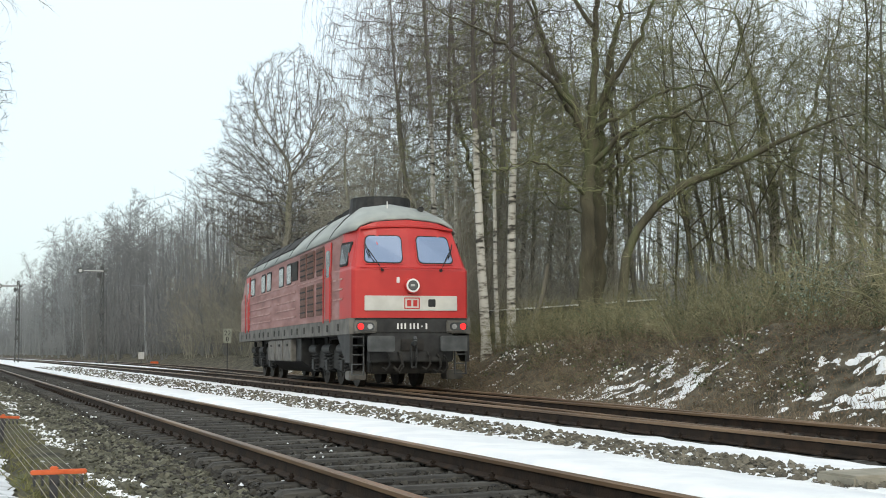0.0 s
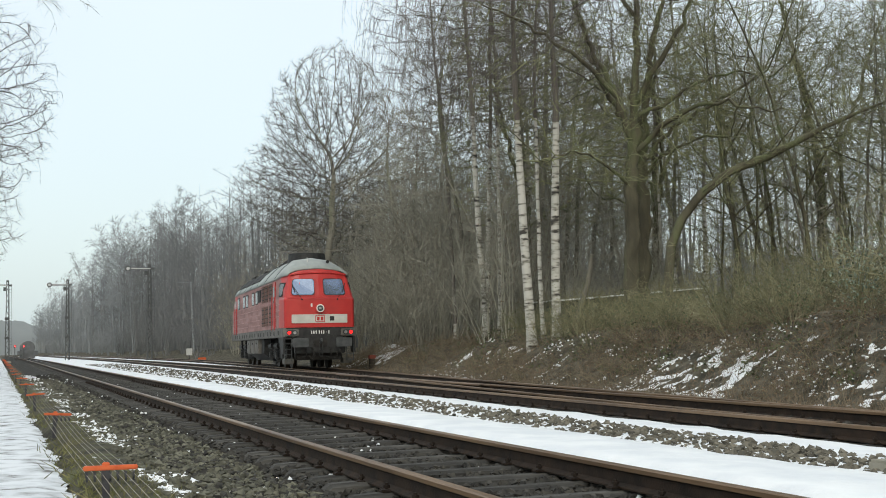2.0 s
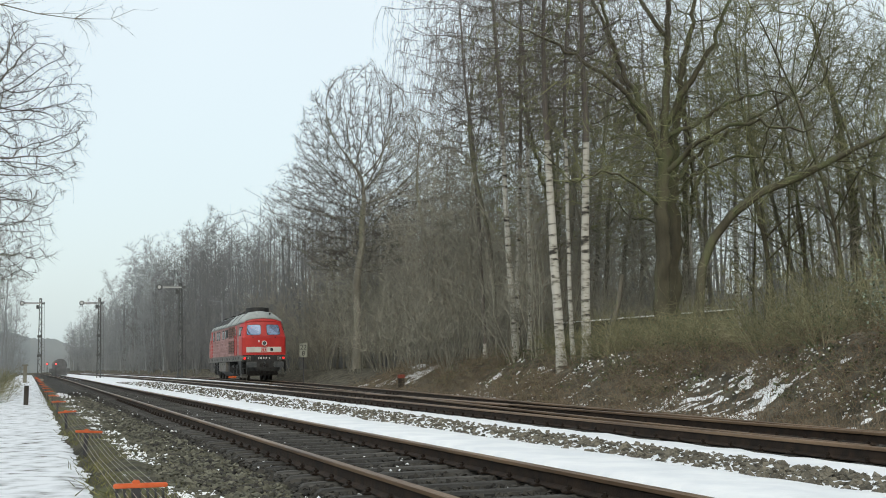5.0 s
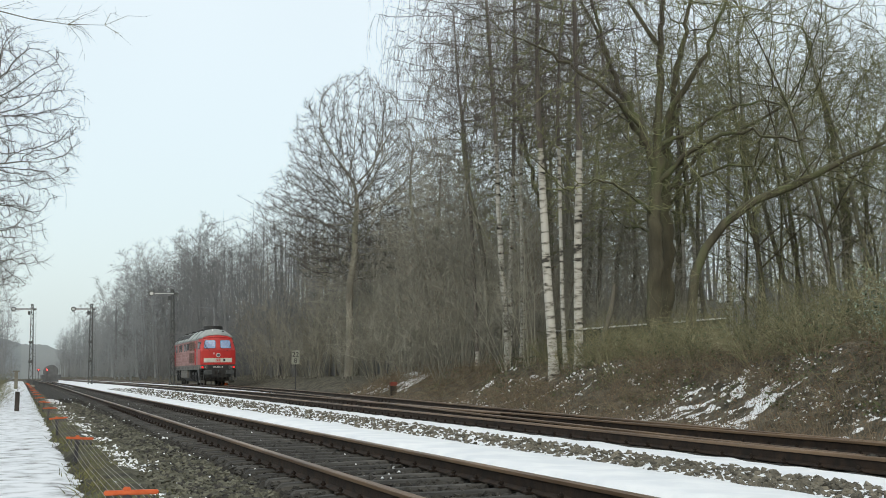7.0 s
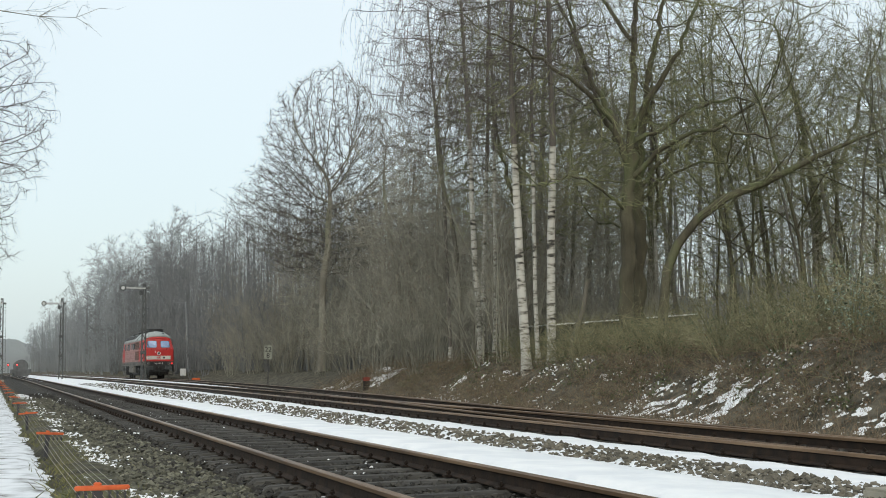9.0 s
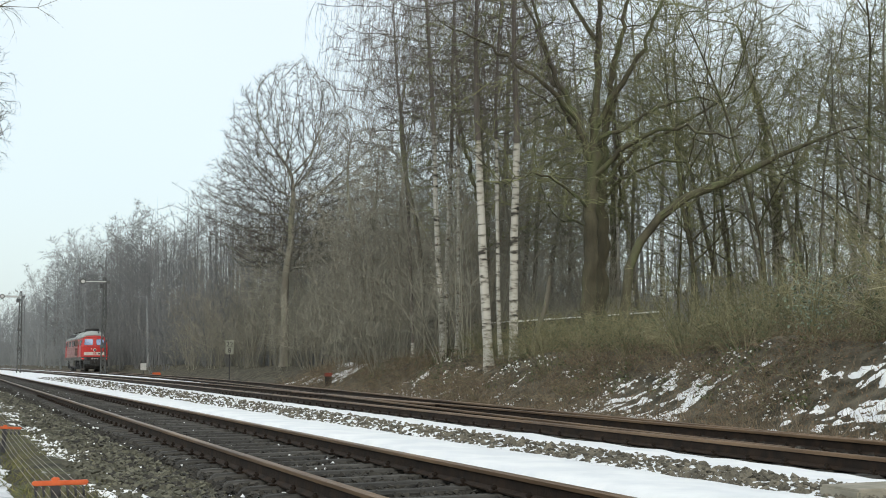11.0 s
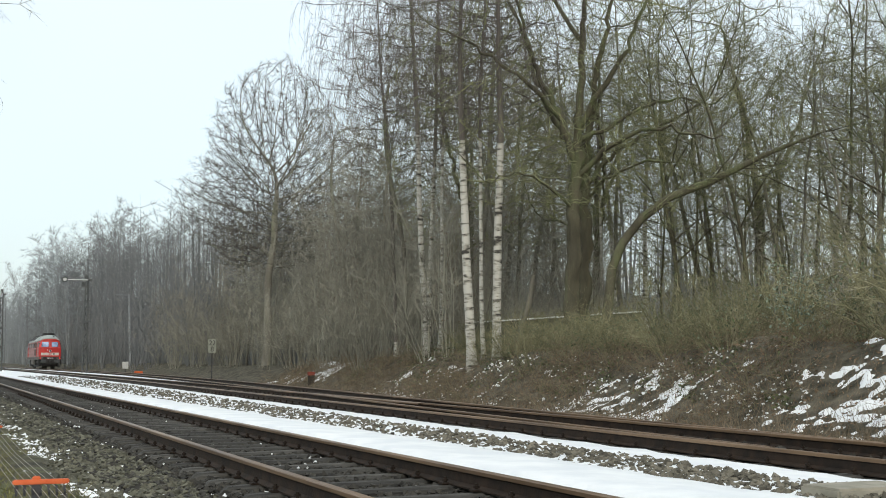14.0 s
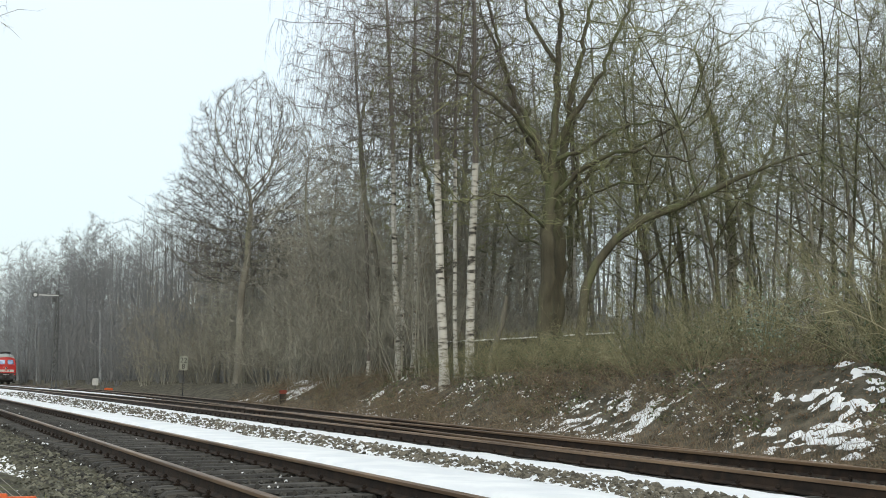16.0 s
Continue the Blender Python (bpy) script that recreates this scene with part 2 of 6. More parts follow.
# ------------------------------------------------------------------ ground
def ground():
    xs = [-600, -300, -150, -80, -40, -20, -12, -8, -6, -5, -4.2, -3.5, -3, -2.6, -1.5, 0, 1.2, 3, 5.2, 5.9]
    xs += [6.2 + 0.3 * i for i in range(70)] + [28 + 1.5 * i for i in range(16)] + [56, 70, 90, 130, 200, 350, 600]
    ys = [-600, -250, -100, -50, -25, -12] + [-6 + 0.5 * i for i in range(130)] + [60 + 2 * i for i in range(50)]
    ys += [165, 180, 200, 230, 270, 320, 380, 450, 600, 900, 1500]
    v = [(x, y, ground_z(x, y) if abs(x) < 300 else 0.2) for y in ys for x in xs]
    w = len(xs)
    f = [(j * w + i, j * w + i + 1, (j + 1) * w + i + 1, (j + 1) * w + i) for j in range(len(ys) - 1) for i in range(w - 1)]
    return tagged(new("ground", mesh("ground", v, f, SOIL, smooth=True)), "brown leaf litter and soil rising to a wooded bank", "ground", kind="structure")


def strip(name, x0, x1, z0, z1, y0, y1, material, label, category, edge=0.12, seed=0, crown=0.0, step=0.35, cols=7, drop=0.12):
    """A long bed or snow sheet between two curves, with ragged edges and rounded flanks."""
    ys, y = [], y0
    while y < y1:
        ys.append(y)
        y += step * max(1.0, y / 22.0)
    v, f = [], []
    for y in ys:
        wild = edge * min(1.0, 22.0 / max(y, 1.0))
        a = x0(y) + wild * (noise.noise((y * 0.9, seed, 0)) + 0.7 * noise.noise((y * 3.1, seed, 5)))
        b = x1(y) + wild * (noise.noise((y * 0.9, seed, 9)) + 0.7 * noise.noise((y * 3.1, seed, 14)))
        for i in range(cols):
            t = i / (cols - 1)
            x = a + (b - a) * t
            z = z0(y) + (z1(y) - z0(y)) * t + crown * 4 * t * (1 - t) + 0.02 * noise.noise((x * 2, y * 2, seed))
            if i in (0, cols - 1):
                z -= drop
            v.append((x, y, z))
    for j in range(len(ys) - 1):
        f += [(j * cols + i, j * cols + i + 1, (j + 1) * cols + i + 1, (j + 1) * cols + i) for i in range(cols - 1)]
    return tagged(new(name, mesh(name, v, f, material, smooth=True)), label, category, kind="structure")


def stones(name, n, spot, material, label, seed, size=(0.022, 0.05)):
    """Loose broken stones strewn over a bed, each a faceted lump."""
    rng = random.Random(seed)
    v, f = [], []
    octa = [(1, 0, 0), (0, 1, 0), (-1, 0, 0), (0, -1, 0), (0, 0, 1), (0, 0, -0.7)]
    tri = [(0, 1, 4), (1, 2, 4), (2, 3, 4), (3, 0, 4), (1, 0, 5), (2, 1, 5), (3, 2, 5), (0, 3, 5)]
    for _ in range(n):
        x, y, z, grow = spot(rng)
        s = rng.uniform(*size) * grow
        m = Euler((rng.uniform(-0.6, 0.6), rng.uniform(-0.6, 0.6), rng.uniform(0, 6.28))).to_matrix()
        b = len(v)
        for p in octa:
            q = m @ Vector((p[0] * rng.uniform(0.8, 1.4), p[1] * rng.uniform(0.7, 1.1), p[2] * rng.uniform(0.6, 1.0)))
            v.append((x + q.x * s, y + q.y * s, z + q.z * s))
        f += [(a + b, c + b, d + b) for a, c, d in tri]
    return tagged(new(name, mesh(name, v, f, material)), label, "ballast", kind="stuff")


def along(rng, y0, y1):
    """A distance along the line, thinning out with distance."""
    return y0 * (y1 / y0) ** rng.random()


def backdrop(name, spine, z0, height, material, label, seed, rough=1.0):
    """A distant mass of woodland, a thick ragged-topped ridge along spine."""
    v, f = [], []
    n = 0
    for (xa, ya), (xb, yb) in zip(spine, spine[1:]):
        k = max(2, int(math.hypot(xb - xa, yb - ya) / 1.2))
        for i in range(k):
            t = i / k
            x, y = xa + (xb - xa) * t, ya + (yb - ya) * t
            h = height * (0.8 + 0.35 * noise.noise((x * 0.05, y * 0.05, seed)) + rough * 0.22 * noise.noise((x * 0.6, y * 0.6, seed)) + rough * 0.15 * noise.noise((x * 2.3, y * 2.3, seed)))
            v += [(x, y, z0 - 1), (x, y, z0 + h), (x * 1.05, y * 1.05, z0 + h * 0.7), (x * 1.05, y * 1.05, z0 - 1)]
            n += 1
    for i in range(n - 1):
        f += [(4 * i + j, 4 * i + j + 1, 4 * i + j + 5, 4 * i + j + 4) for j in range(3)]
    return tagged(new(name, mesh(name, v, f, material)), label, "woodland", kind="structure")


ground()
# Ridges coloured as haze makes woodland look, bluer and paler the farther off.
HAZE_NEAR = mat("haze_paled_brown_woodland", [(0.14, 0.138, 0.125), (0.19, 0.187, 0.172)], 0.8, 1.0, bump=0.6, bscale=3, depth=0.4)
HAZE_FAR = mat("haze_painted_woodland", [(0.32, 0.355, 0.38), (0.37, 0.405, 0.43)], 0.05, 1.0, bump=0.2, bscale=0.5, depth=1.0)
backdrop("backdrop", [(30, 190), (38, 150), (46, 120), (62, 100), (80, 78), (100, 52), (112, 20), (110, -30)], 1.5, 8.5, HAZE_NEAR, "grey-brown mass of woodland behind the trees, paled for mist", 3)
backdrop("backdrop", [(-260, 560), (-80, 640), (0, 700), (60, 720), (180, 640), (330, 480), (420, 250)], 0, 24, HAZE_FAR, "wooded rise at the end of the line, haze in its colour", 9, 0.12)
# Grey-blue that paints mist onto the ridge along the line.
HAZE_EDGE = mat("mist_tinted_woodland", [(0.15, 0.157, 0.162), (0.21, 0.217, 0.222)], 0.5, 1.0, bump=0.6, bscale=3, depth=0.4)
backdrop("backdrop", [(31, 92), (29, 125), (28, 170), (27, 240), (26, 420), (25, 700)], 0, 12.5, HAZE_EDGE, "mass of woodland along the line, tinted grey for mist", 5)
tagged(strip("near_ballast", lambda y: 1.05, lambda y: near_x(y) + 1.6, lambda y: near_z(y) - 0.235, lambda y: near_z(y) - 0.24, 4, 400, BALLAST_DARK,
      "dark grey-brown crushed stone ballast of the near track", "ballast", seed=1, crown=0.0, edge=0.1))
tagged(strip("far_ballast", lambda y: middle_x(y) - 1.3, lambda y: max(middle_x(y), branch_x(y)) + 2.1, lambda y: far_z(y) - 0.17, lambda y: far_z(y) - 0.2, 2, 420, BALLAST_DARK,
      "dark crushed stone ballast under the turnout", "ballast", seed=2, edge=0.12, cols=9))
strip("snow_strip", lambda y: near_x(y) + 0.93, lambda y: 5.95, lambda y: near_z(y) - 0.035, lambda y: near_z(y) - 0.075, 4, 330, SNOW,
      "smooth white snow lying between the two tracks", "snow", edge=0.07, seed=3, crown=0.015, drop=0.2)
strip("snow_shoulder", lambda y: middle_x(y) - 2.2, lambda y: middle_x(y) - 0.93, lambda y: far_z(y) - 0.085, lambda y: far_z(y) - 0.145, 4, 330, SNOW,
      "thin snow lying on the ballast shoulder along the rail", "snow", edge=0.10, seed=4, cols=6, drop=0.08)
strip("snow_slope", lambda y: 5.7, lambda y: middle_x(y) - 1.9, lambda y: near_z(y) - 0.088, lambda y: far_z(y) - 0.09, 4, 330, SNOW_CRUST,
      "snow between the stones of the ballast slope", "snow", edge=0.12, seed=14, cols=7, drop=0.08)
strip("snow_wedge", lambda y: middle_x(y) + 0.95 + 0.3, lambda y: branch_x(y) - 1.1, lambda y: far_z(y) - 0.10, lambda y: far_z(y) - 0.10, 43, 330, SNOW,
      "white snow lying between the parting tracks", "snow", edge=0.12, seed=5, crown=0.03)
strip("snow_path", lambda y: -2.4, lambda y: 0.62, lambda y: near_z(y) - 0.23, lambda y: near_z(y) - 0.23, 3, 300, SNOW_THIN,
      "trodden snow on the service path beside the line", "snow", edge=0.16, seed=6, cols=14, step=0.15, drop=0.04)
strip("grass_verge", lambda y: 0.55, lambda y: 1.35, lambda y: near_z(y) - 0.225, lambda y: near_z(y) - 0.215, 4, 120, VERGE,
      "dark mossy verge between path and ballast", "grass", edge=0.2, seed=8, crown=0.06, cols=6)


def rail_path(xf, zf, y0, y1):
    pts, y = [], y0
    while y < y1:
        pts.append((xf(y), y, zf(y)))
        y += 0.6 * max(1.0, y / 30.0)
    return pts


def rail(parent, pts, name="rail"):
    """A flat-bottomed rail swept along pts, its worn head a lighter, highlit brown, its rusty web painted shade-dark.
    """
    prof = [(-0.07, -0.158), (-0.07, -0.146), (-0.012, -0.125), (-0.01, -0.05), (-0.036, -0.036), (-0.036, -0.008), (-0.028, 0.0),
            (0.028, 0.0), (0.036, -0.008), (0.036, -0.036), (0.01, -0.05), (0.012, -0.125), (0.07, -0.146), (0.07, -0.158)]
    v, f, mats = [], [], []
    n = len(prof)
    for i, p in enumerate(pts):
        a, b = pts[max(i - 1, 0)], pts[min(i + 1, len(pts) - 1)]
        s = math.hypot(b[0] - a[0], b[1] - a[1])
        nx, ny = (b[1] - a[1]) / s, -(b[0] - a[0]) / s
        v += [(p[0] + nx * q[0], p[1] + ny * q[0], p[2] + q[1]) for q in prof]
    for i in range(len(pts) - 1):
        for k in range(n - 1):
            f.append((i * n + k, i * n + k + 1, (i + 1) * n + k + 1, (i + 1) * n + k))
            # The head's flanks share its light brown, as a painted highlight.
            mats.append(1 if 4 <= k <= 8 else 0)
    me = mesh(name, v, f, RUST_SHADED, RAILTOP)
    me.polygons.foreach_set("material_index", mats)
    ob = new(name, me)
    ob.parent = parent
    return ob


def offset(xf, d):
    return lambda y: xf(y) + d


def tracks():
    near = empty("railway_track", label="near railway track with rusty rails on dark steel sleepers", category="railway track", kind="structure")
    for d in (-0.75, 0.75):
        rail(near, rail_path(offset(near_x, d), near_z, 3, 420))
    mid = empty("railway_track", label="middle railway track with rusty rails and chairs", category="railway track", kind="structure")
    rail(mid, rail_path(offset(middle_x, -0.75), far_z, 2, 420))
    rail(mid, rail_path(offset(middle_x, 0.75), far_z, 2, 420))
    far = empty("railway_track", label="diverging railway track with brown rusty rails", category="railway track", kind="structure")
    rail(far, rail_path(offset(branch_x, -0.75), far_z, 10, 420))
    rail(far, rail_path(offset(branch_x, 0.75), far_z, 10, 420))
    rail(mid, rail_path(offset(middle_x, -0.68 + 0.75 + 0.62), lambda y: far_z(y) - 0.01, 24, 38), "check_rail")
    return near, mid, far


NEAR_TRACK, MIDDLE_TRACK, BRANCH_TRACK = tracks()


# ------------------------------------------------------------------ trees
def bend(rng, d, amount, lift=0.0):
    d = d + Vector((rng.gauss(0, amount), rng.gauss(0, amount), rng.gauss(0, amount) + lift))
    d.normalize()
    return d


def limb(rng, tubes, p, d, length, r, segs, wobble, lift, sides, taper=0.35):
    """One wandering limb; returns its points, directions and radii."""
    pts, dirs, rad = [p.copy()], [d.copy()], [r]
    for i in range(segs):
        d = bend(rng, d, wobble, lift)
        p = p + d * (length / segs)
        pts.append(p.copy())
        dirs.append(d.copy())
        rad.append(r * (1 - (1 - taper) * (i + 1) / segs))
    tubes.tube(pts, rad, sides)
    return pts, dirs, rad


def side_way(rng, d, angle):
    """A way that leaves d by angle, to any side."""
    u = d.orthogonal()
    u.rotate(Matrix.Rotation(rng.uniform(0, 6.283), 3, d))
    w = d * math.cos(angle) + u * math.sin(angle)
    w.normalize()
    return w


def spread_twigs(rng, crown, pts, dirs, n, length, r, droop, sub, leaves=None):
    """Thin twigs along a limb, each with side shoots."""
    for _ in range(n):
        i = rng.randrange(len(pts) // 3, len(pts))
        d = side_way(rng, dirs[i], rng.uniform(0.3, 1.0))
        d = bend(rng, d, 0.1, droop)
        ln = length * rng.uniform(0.5, 1.2)
        mid = pts[i] + d * ln * 0.5
        d2 = bend(rng, d, 0.25, droop * 1.6)
        end = mid + d2 * ln * 0.5
        crown.tube([pts[i], mid], [r, r * 0.8], 3)
        crown.twig(mid, end, r * 0.8)
        for _ in range(sub):
            t = rng.random()
            q = pts[i] + d * ln * 0.5 * t * 2 if t < 0.5 else mid + d2 * ln * 0.5 * (t - 0.5) * 2
            w = bend(rng, side_way(rng, d2, rng.uniform(0.4, 0.9)), 0.1, droop)
            crown.twig(q, q + w * ln * rng.uniform(0.25, 0.6), r * 0.6)
            if leaves is not None and rng.random() < 0.5:
                leaves.leaf(q + w * ln * 0.3, bend(rng, Vector((0, 0, -1)), 0.6), rng.uniform(0.05, 0.09), rng)


def tree_meshes(name, seed, height, r, bark, twig, first=0.3, limbs=14, reach=0.35, angle=0.8, up=0.12, branches=6, shoots=6, sub=4,
                twig_len=0.8, twig_r=0.009, droop=0.0, wobble=0.05, trunk_sides=10, lean=(0, 0), taper=0.25, grain=(7, 6, 4, 4), crownshape=None, top_twigs=10, pale_to=None):
    """Meshes of trunk with limbs, and of the crown of twigs."""
    rng = random.Random(seed)
    trunk, crown = Tubes(), Tubes()
    stem_d = Vector((lean[0], lean[1], 1)).normalized()
    # root flare
    trunk.tube([Vector((0, 0, -0.4)), Vector((0, 0, 0.0)) + stem_d * 0.25, stem_d * 0.8], [r * 1.7, r * 1.25, r], trunk_sides)
    pts, dirs, rad = limb(rng, trunk if pale_to is None else Tubes(), stem_d * 0.8, stem_d, height * 0.94, r, 14, wobble, 0.04, trunk_sides, taper * 0.4)
    wood = trunk
    if pale_to is not None:
        trunk.tube(pts[:pale_to + 1], rad[:pale_to + 1], trunk_sides)
        crown.tube(pts[pale_to:], rad[pale_to:], 6)
        wood = crown
    for i in range(limbs):
        t = first + (1 - first) * (i + rng.random() * 0.8) / limbs
        k = min(13, int(t * 14))
        p = pts[k].lerp(pts[k + 1], t * 14 - k)
        a = angle * rng.uniform(0.7, 1.25) * (1.15 - 0.55 * t)
        d = side_way(rng, dirs[k], a)
        u = (t - first) / (1 - first)
        ln = height * reach * (1.15 - 0.75 * u if crownshape is None else math.sqrt(max(0.08, 1 - (1.5 * u - crownshape) ** 2))) * rng.uniform(0.75, 1.12)
        lr = max(0.018, rad[k] * rng.uniform(0.35, 0.6))
        lp, ld, lrad = limb(rng, wood, p, d, ln, lr, grain[0], 0.13, up, grain[1], 0.2)
        for b in range(branches):
            j = 1 + int(rng.random() ** 0.8 * (grain[0] - 1))
            bd = side_way(rng, ld[j], rng.uniform(0.4, 0.95))
            bd = bend(rng, bd, 0.05, up * 0.8)
            bl = ln * rng.uniform(0.25, 0.5) * (1.25 - 0.5 * j / grain[0])
            bp, bdir, _ = limb(rng, wood, lp[j], bd, bl, max(0.010, lrad[j] * 0.5), grain[2], 0.15, up * 0.6 + droop * 0.5, grain[3], 0.35)
            spread_twigs(rng, crown, bp, bdir, shoots, twig_len, twig_r, droop, sub)
        spread_twigs(rng, crown, lp, ld, shoots + 2, twig_len, twig_r, droop, sub)
    spread_twigs(rng, crown, pts[9:], dirs[9:], top_twigs, twig_len, twig_r, droop, sub)
    return trunk.mesh(name + "_trunk", bark), crown.mesh(name + "_crown", twig, smooth=False)


def grow(rng, pos, par, goals, step, reach, kill, rounds, lift=0.0, wander=0.12):
    """Lets a branching skeleton (pos, par) grow towards the goals that fill its crown."""
    goals = np.array(goals, float)
    near = np.zeros(len(goals), int)
    dist = np.full(len(goals), 1e9)
    fresh, kids = 0, [0] * len(pos)
    for _ in range(rounds):
        tips = np.array(pos[fresh:], float)
        d = np.linalg.norm(goals[:, None, :] - tips[None, :, :], axis=2)
        k = d.argmin(axis=1)
        m = d[np.arange(len(goals)), k]
        better = m < dist
        near[better], dist[better] = k[better] + fresh, m[better]
        stay = dist > kill
        goals, near, dist = goals[stay], near[stay], dist[stay]
        if len(goals) < 3:
            break
        fresh = len(pos)
        pulled = dist < reach
        for i in np.unique(near[pulled]):
            if kids[i] > 5:
                continue
            mine = pulled & (near == i)
            v = ((goals[mine] - pos[i]) / dist[mine][:, None]).sum(axis=0)
            w = Vector(v).normalized() + Vector((rng.gauss(0, wander), rng.gauss(0, wander), rng.gauss(0, wander) + lift))
            w.normalize()
            if kids[i]:
                g = goals[rng.choice(np.flatnonzero(mine).tolist())]
                w = (Vector(g) - Vector(pos[i])).normalized() + w * 0.35
                w.normalize()
            q = (pos[i][0] + w.x * step, pos[i][1] + w.y * step, pos[i][2] + w.z * step)
            if kids[i] and min((q[0] - b[0]) ** 2 + (q[1] - b[1]) ** 2 + (q[2] - b[2]) ** 2 for b in pos[-40:]) < (0.35 * step) ** 2:
                kids[i] += 1
                continue
            pos.append(q)
            par.append(int(i))
            kids[i] += 1
            kids.append(0)
        if len(pos) == fresh:
            break
    return pos, par


def clothe(name, rng, pos, par, given, bark, twig, tip=0.007, power=2.2, thin=0.028, twigs=2, twig_len=0.45, twig_r=0.006, lift=0.25, hang=0.0, hang_len=1.6, pale_to=0.0):
    """Tubes along a skeleton, thickened towards the root, with twigs on all thin shoots; hang lets strands droop from them."""
    n = len(pos)
    kids = [[] for _ in range(n)]
    for i in range(1, n):
        kids[par[i]].append(i)
    area = [0.0] * n
    for i in range(n - 1, -1, -1):
        area[i] = max(area[i], tip ** power)
        if i:
            area[par[i]] += area[i]
    rad = [max(a ** (1 / power), given.get(i, 0.0)) if i in given else min(a ** (1 / power), 0.11) for i, a in enumerate(area)]
    wood, crown = Tubes(), Tubes()
    P = [Vector(p) for p in pos]
    starts = [(0, None)]
    while starts:
        i, root = starts.pop()
        pts, rr = ([P[root]], [min(rad[i], rad[root])]) if root is not None else ([], [])
        while True:
            pts.append(P[i])
            rr.append(rad[i])
            if not kids[i]:
                break
            best = max(kids[i], key=lambda c: rad[c])
            starts += [(c, i) for c in kids[i] if c != best]
            i = best
        if len(pts) < 2:
            continue
        if pale_to and root is None:
            k = max(2, sum(1 for p in pts if p.z < pale_to))
            wood.tube(pts[:k], rr[:k], 10)
            crown.tube(pts[k - 1:], rr[k - 1:], 7)
            continue
        big = rr[0] > thin and not pale_to
        (wood if big else crown).tube(pts, rr, 10 if rr[0] > 0.12 else 6 if rr[0] > 0.05 else 4 if rr[0] > 0.015 else 3)
    for i in range(1, n):
        if rad[i] > thin * 0.8:
            continue
        d = (P[i] - P[par[i]]).normalized()
        for _ in range(twigs):
            w = bend(rng, side_way(rng, d, rng.uniform(0.25, 0.9)), 0.1, lift)
            crown.twig(P[i].lerp(P[par[i]], rng.random()), P[i] + w * twig_len * rng.uniform(0.5, 1.2), twig_r)
        if hang and rng.random() < hang:
            w = bend(rng, d, 0.3, -0.1)
            ln = hang_len * rng.uniform(0.5, 1.3)
            a = P[i] + w * ln * 0.22
            b = a + (w * 0.35 + Vector((0, 0, -0.8))) * ln * 0.35
            c = b + Vector((w.x * 0.08, w.y * 0.08, -1)) * ln * 0.5
            crown.tube([P[i], a, b], [twig_r, twig_r, twig_r * 0.9], 3)
            crown.twig(b, c, twig_r * 0.9)
            for p, q in ((P[i], a), (a, b), (a, b), (b, c), (b, c)):
                u = p.lerp(q, rng.random())
                crown.twig(u, u + Vector((rng.gauss(0, 0.25), rng.gauss(0, 0.25), -0.75)) * ln * rng.uniform(0.2, 0.45), twig_r * 0.75)
    return wood.mesh(name + "_trunk", bark), crown.mesh(name + "_crown", twig, smooth=False)


def wild_tree(name, seed, height, r, profile, goals, bark, twig, leader=0.8, lean=(0, 0), wobble=0.035, step=0.3, hollow=0.35, squash=0.8, reach=2.2, kill=0.42, rounds=90, up=0.1, **dress):
    """A tree whose crown fills a profile of (height, radius), grown from a wandering stem."""
    rng = random.Random(seed)
    p, d = Vector((0, 0, -0.4)), Vector((lean[0], lean[1], 1)).normalized()
    pos, par, given = [tuple(p)], [-1], {0: r * 1.7}
    k = int(height * leader / step)
    for i in range(1, k + 1):
        d = bend(rng, d, wobble, 0.02)
        p = p + d * step
        pos.append(tuple(p))
        par.append(i - 1)
        given[i] = r * (1.3 if i == 1 else 1.1 if i == 2 else 1 - 0.88 * (i / k) ** 1.15)
    want = []
    z0, z1 = profile[0][0], profile[-1][0]
    widest = max(b for a, b in profile)
    while len(want) < goals:
        z = rng.uniform(z0, z1)
        x, y = rng.uniform(-widest, widest), rng.uniform(-widest, widest)
        ring = table(profile, z) * (1 + 0.22 * noise.noise((math.atan2(y, x) * 1.4, z * 0.35, seed)))
        m = math.hypot(x, y)
        if m > ring or m < ring * hollow * rng.random():
            continue
        c = pos[min(k, max(0, int((z + 0.4) / step)))]
        want.append((c[0] + x, c[1] + y * squash, z))
    grow(rng, pos, par, want, step, reach, kill, rounds, up)
    return clothe(name, rng, pos, par, given, bark, twig, **dress)


def plant(kind, meshes, m, label, group="", category="tree", names=("trunk", "crown")):
    ob = empty(kind, m, label=label, category=category, group=group)
    for n, me in zip(names, meshes):
        p = new(n, me)
        p.parent = ob
        if n in ("brushwood", "spray", "foliage"):
            tagged(p, kind="stuff")
    return ob


def stand(x, y, rz=0.0, s=1.0, sink=0.05, tilt=0.0):
    return Matrix.Translation((x, y, ground_z(x, y) - sink)) @ Euler((tilt, 0, rz)).to_matrix().to_4x4() @ Matrix.Scale(s, 4)


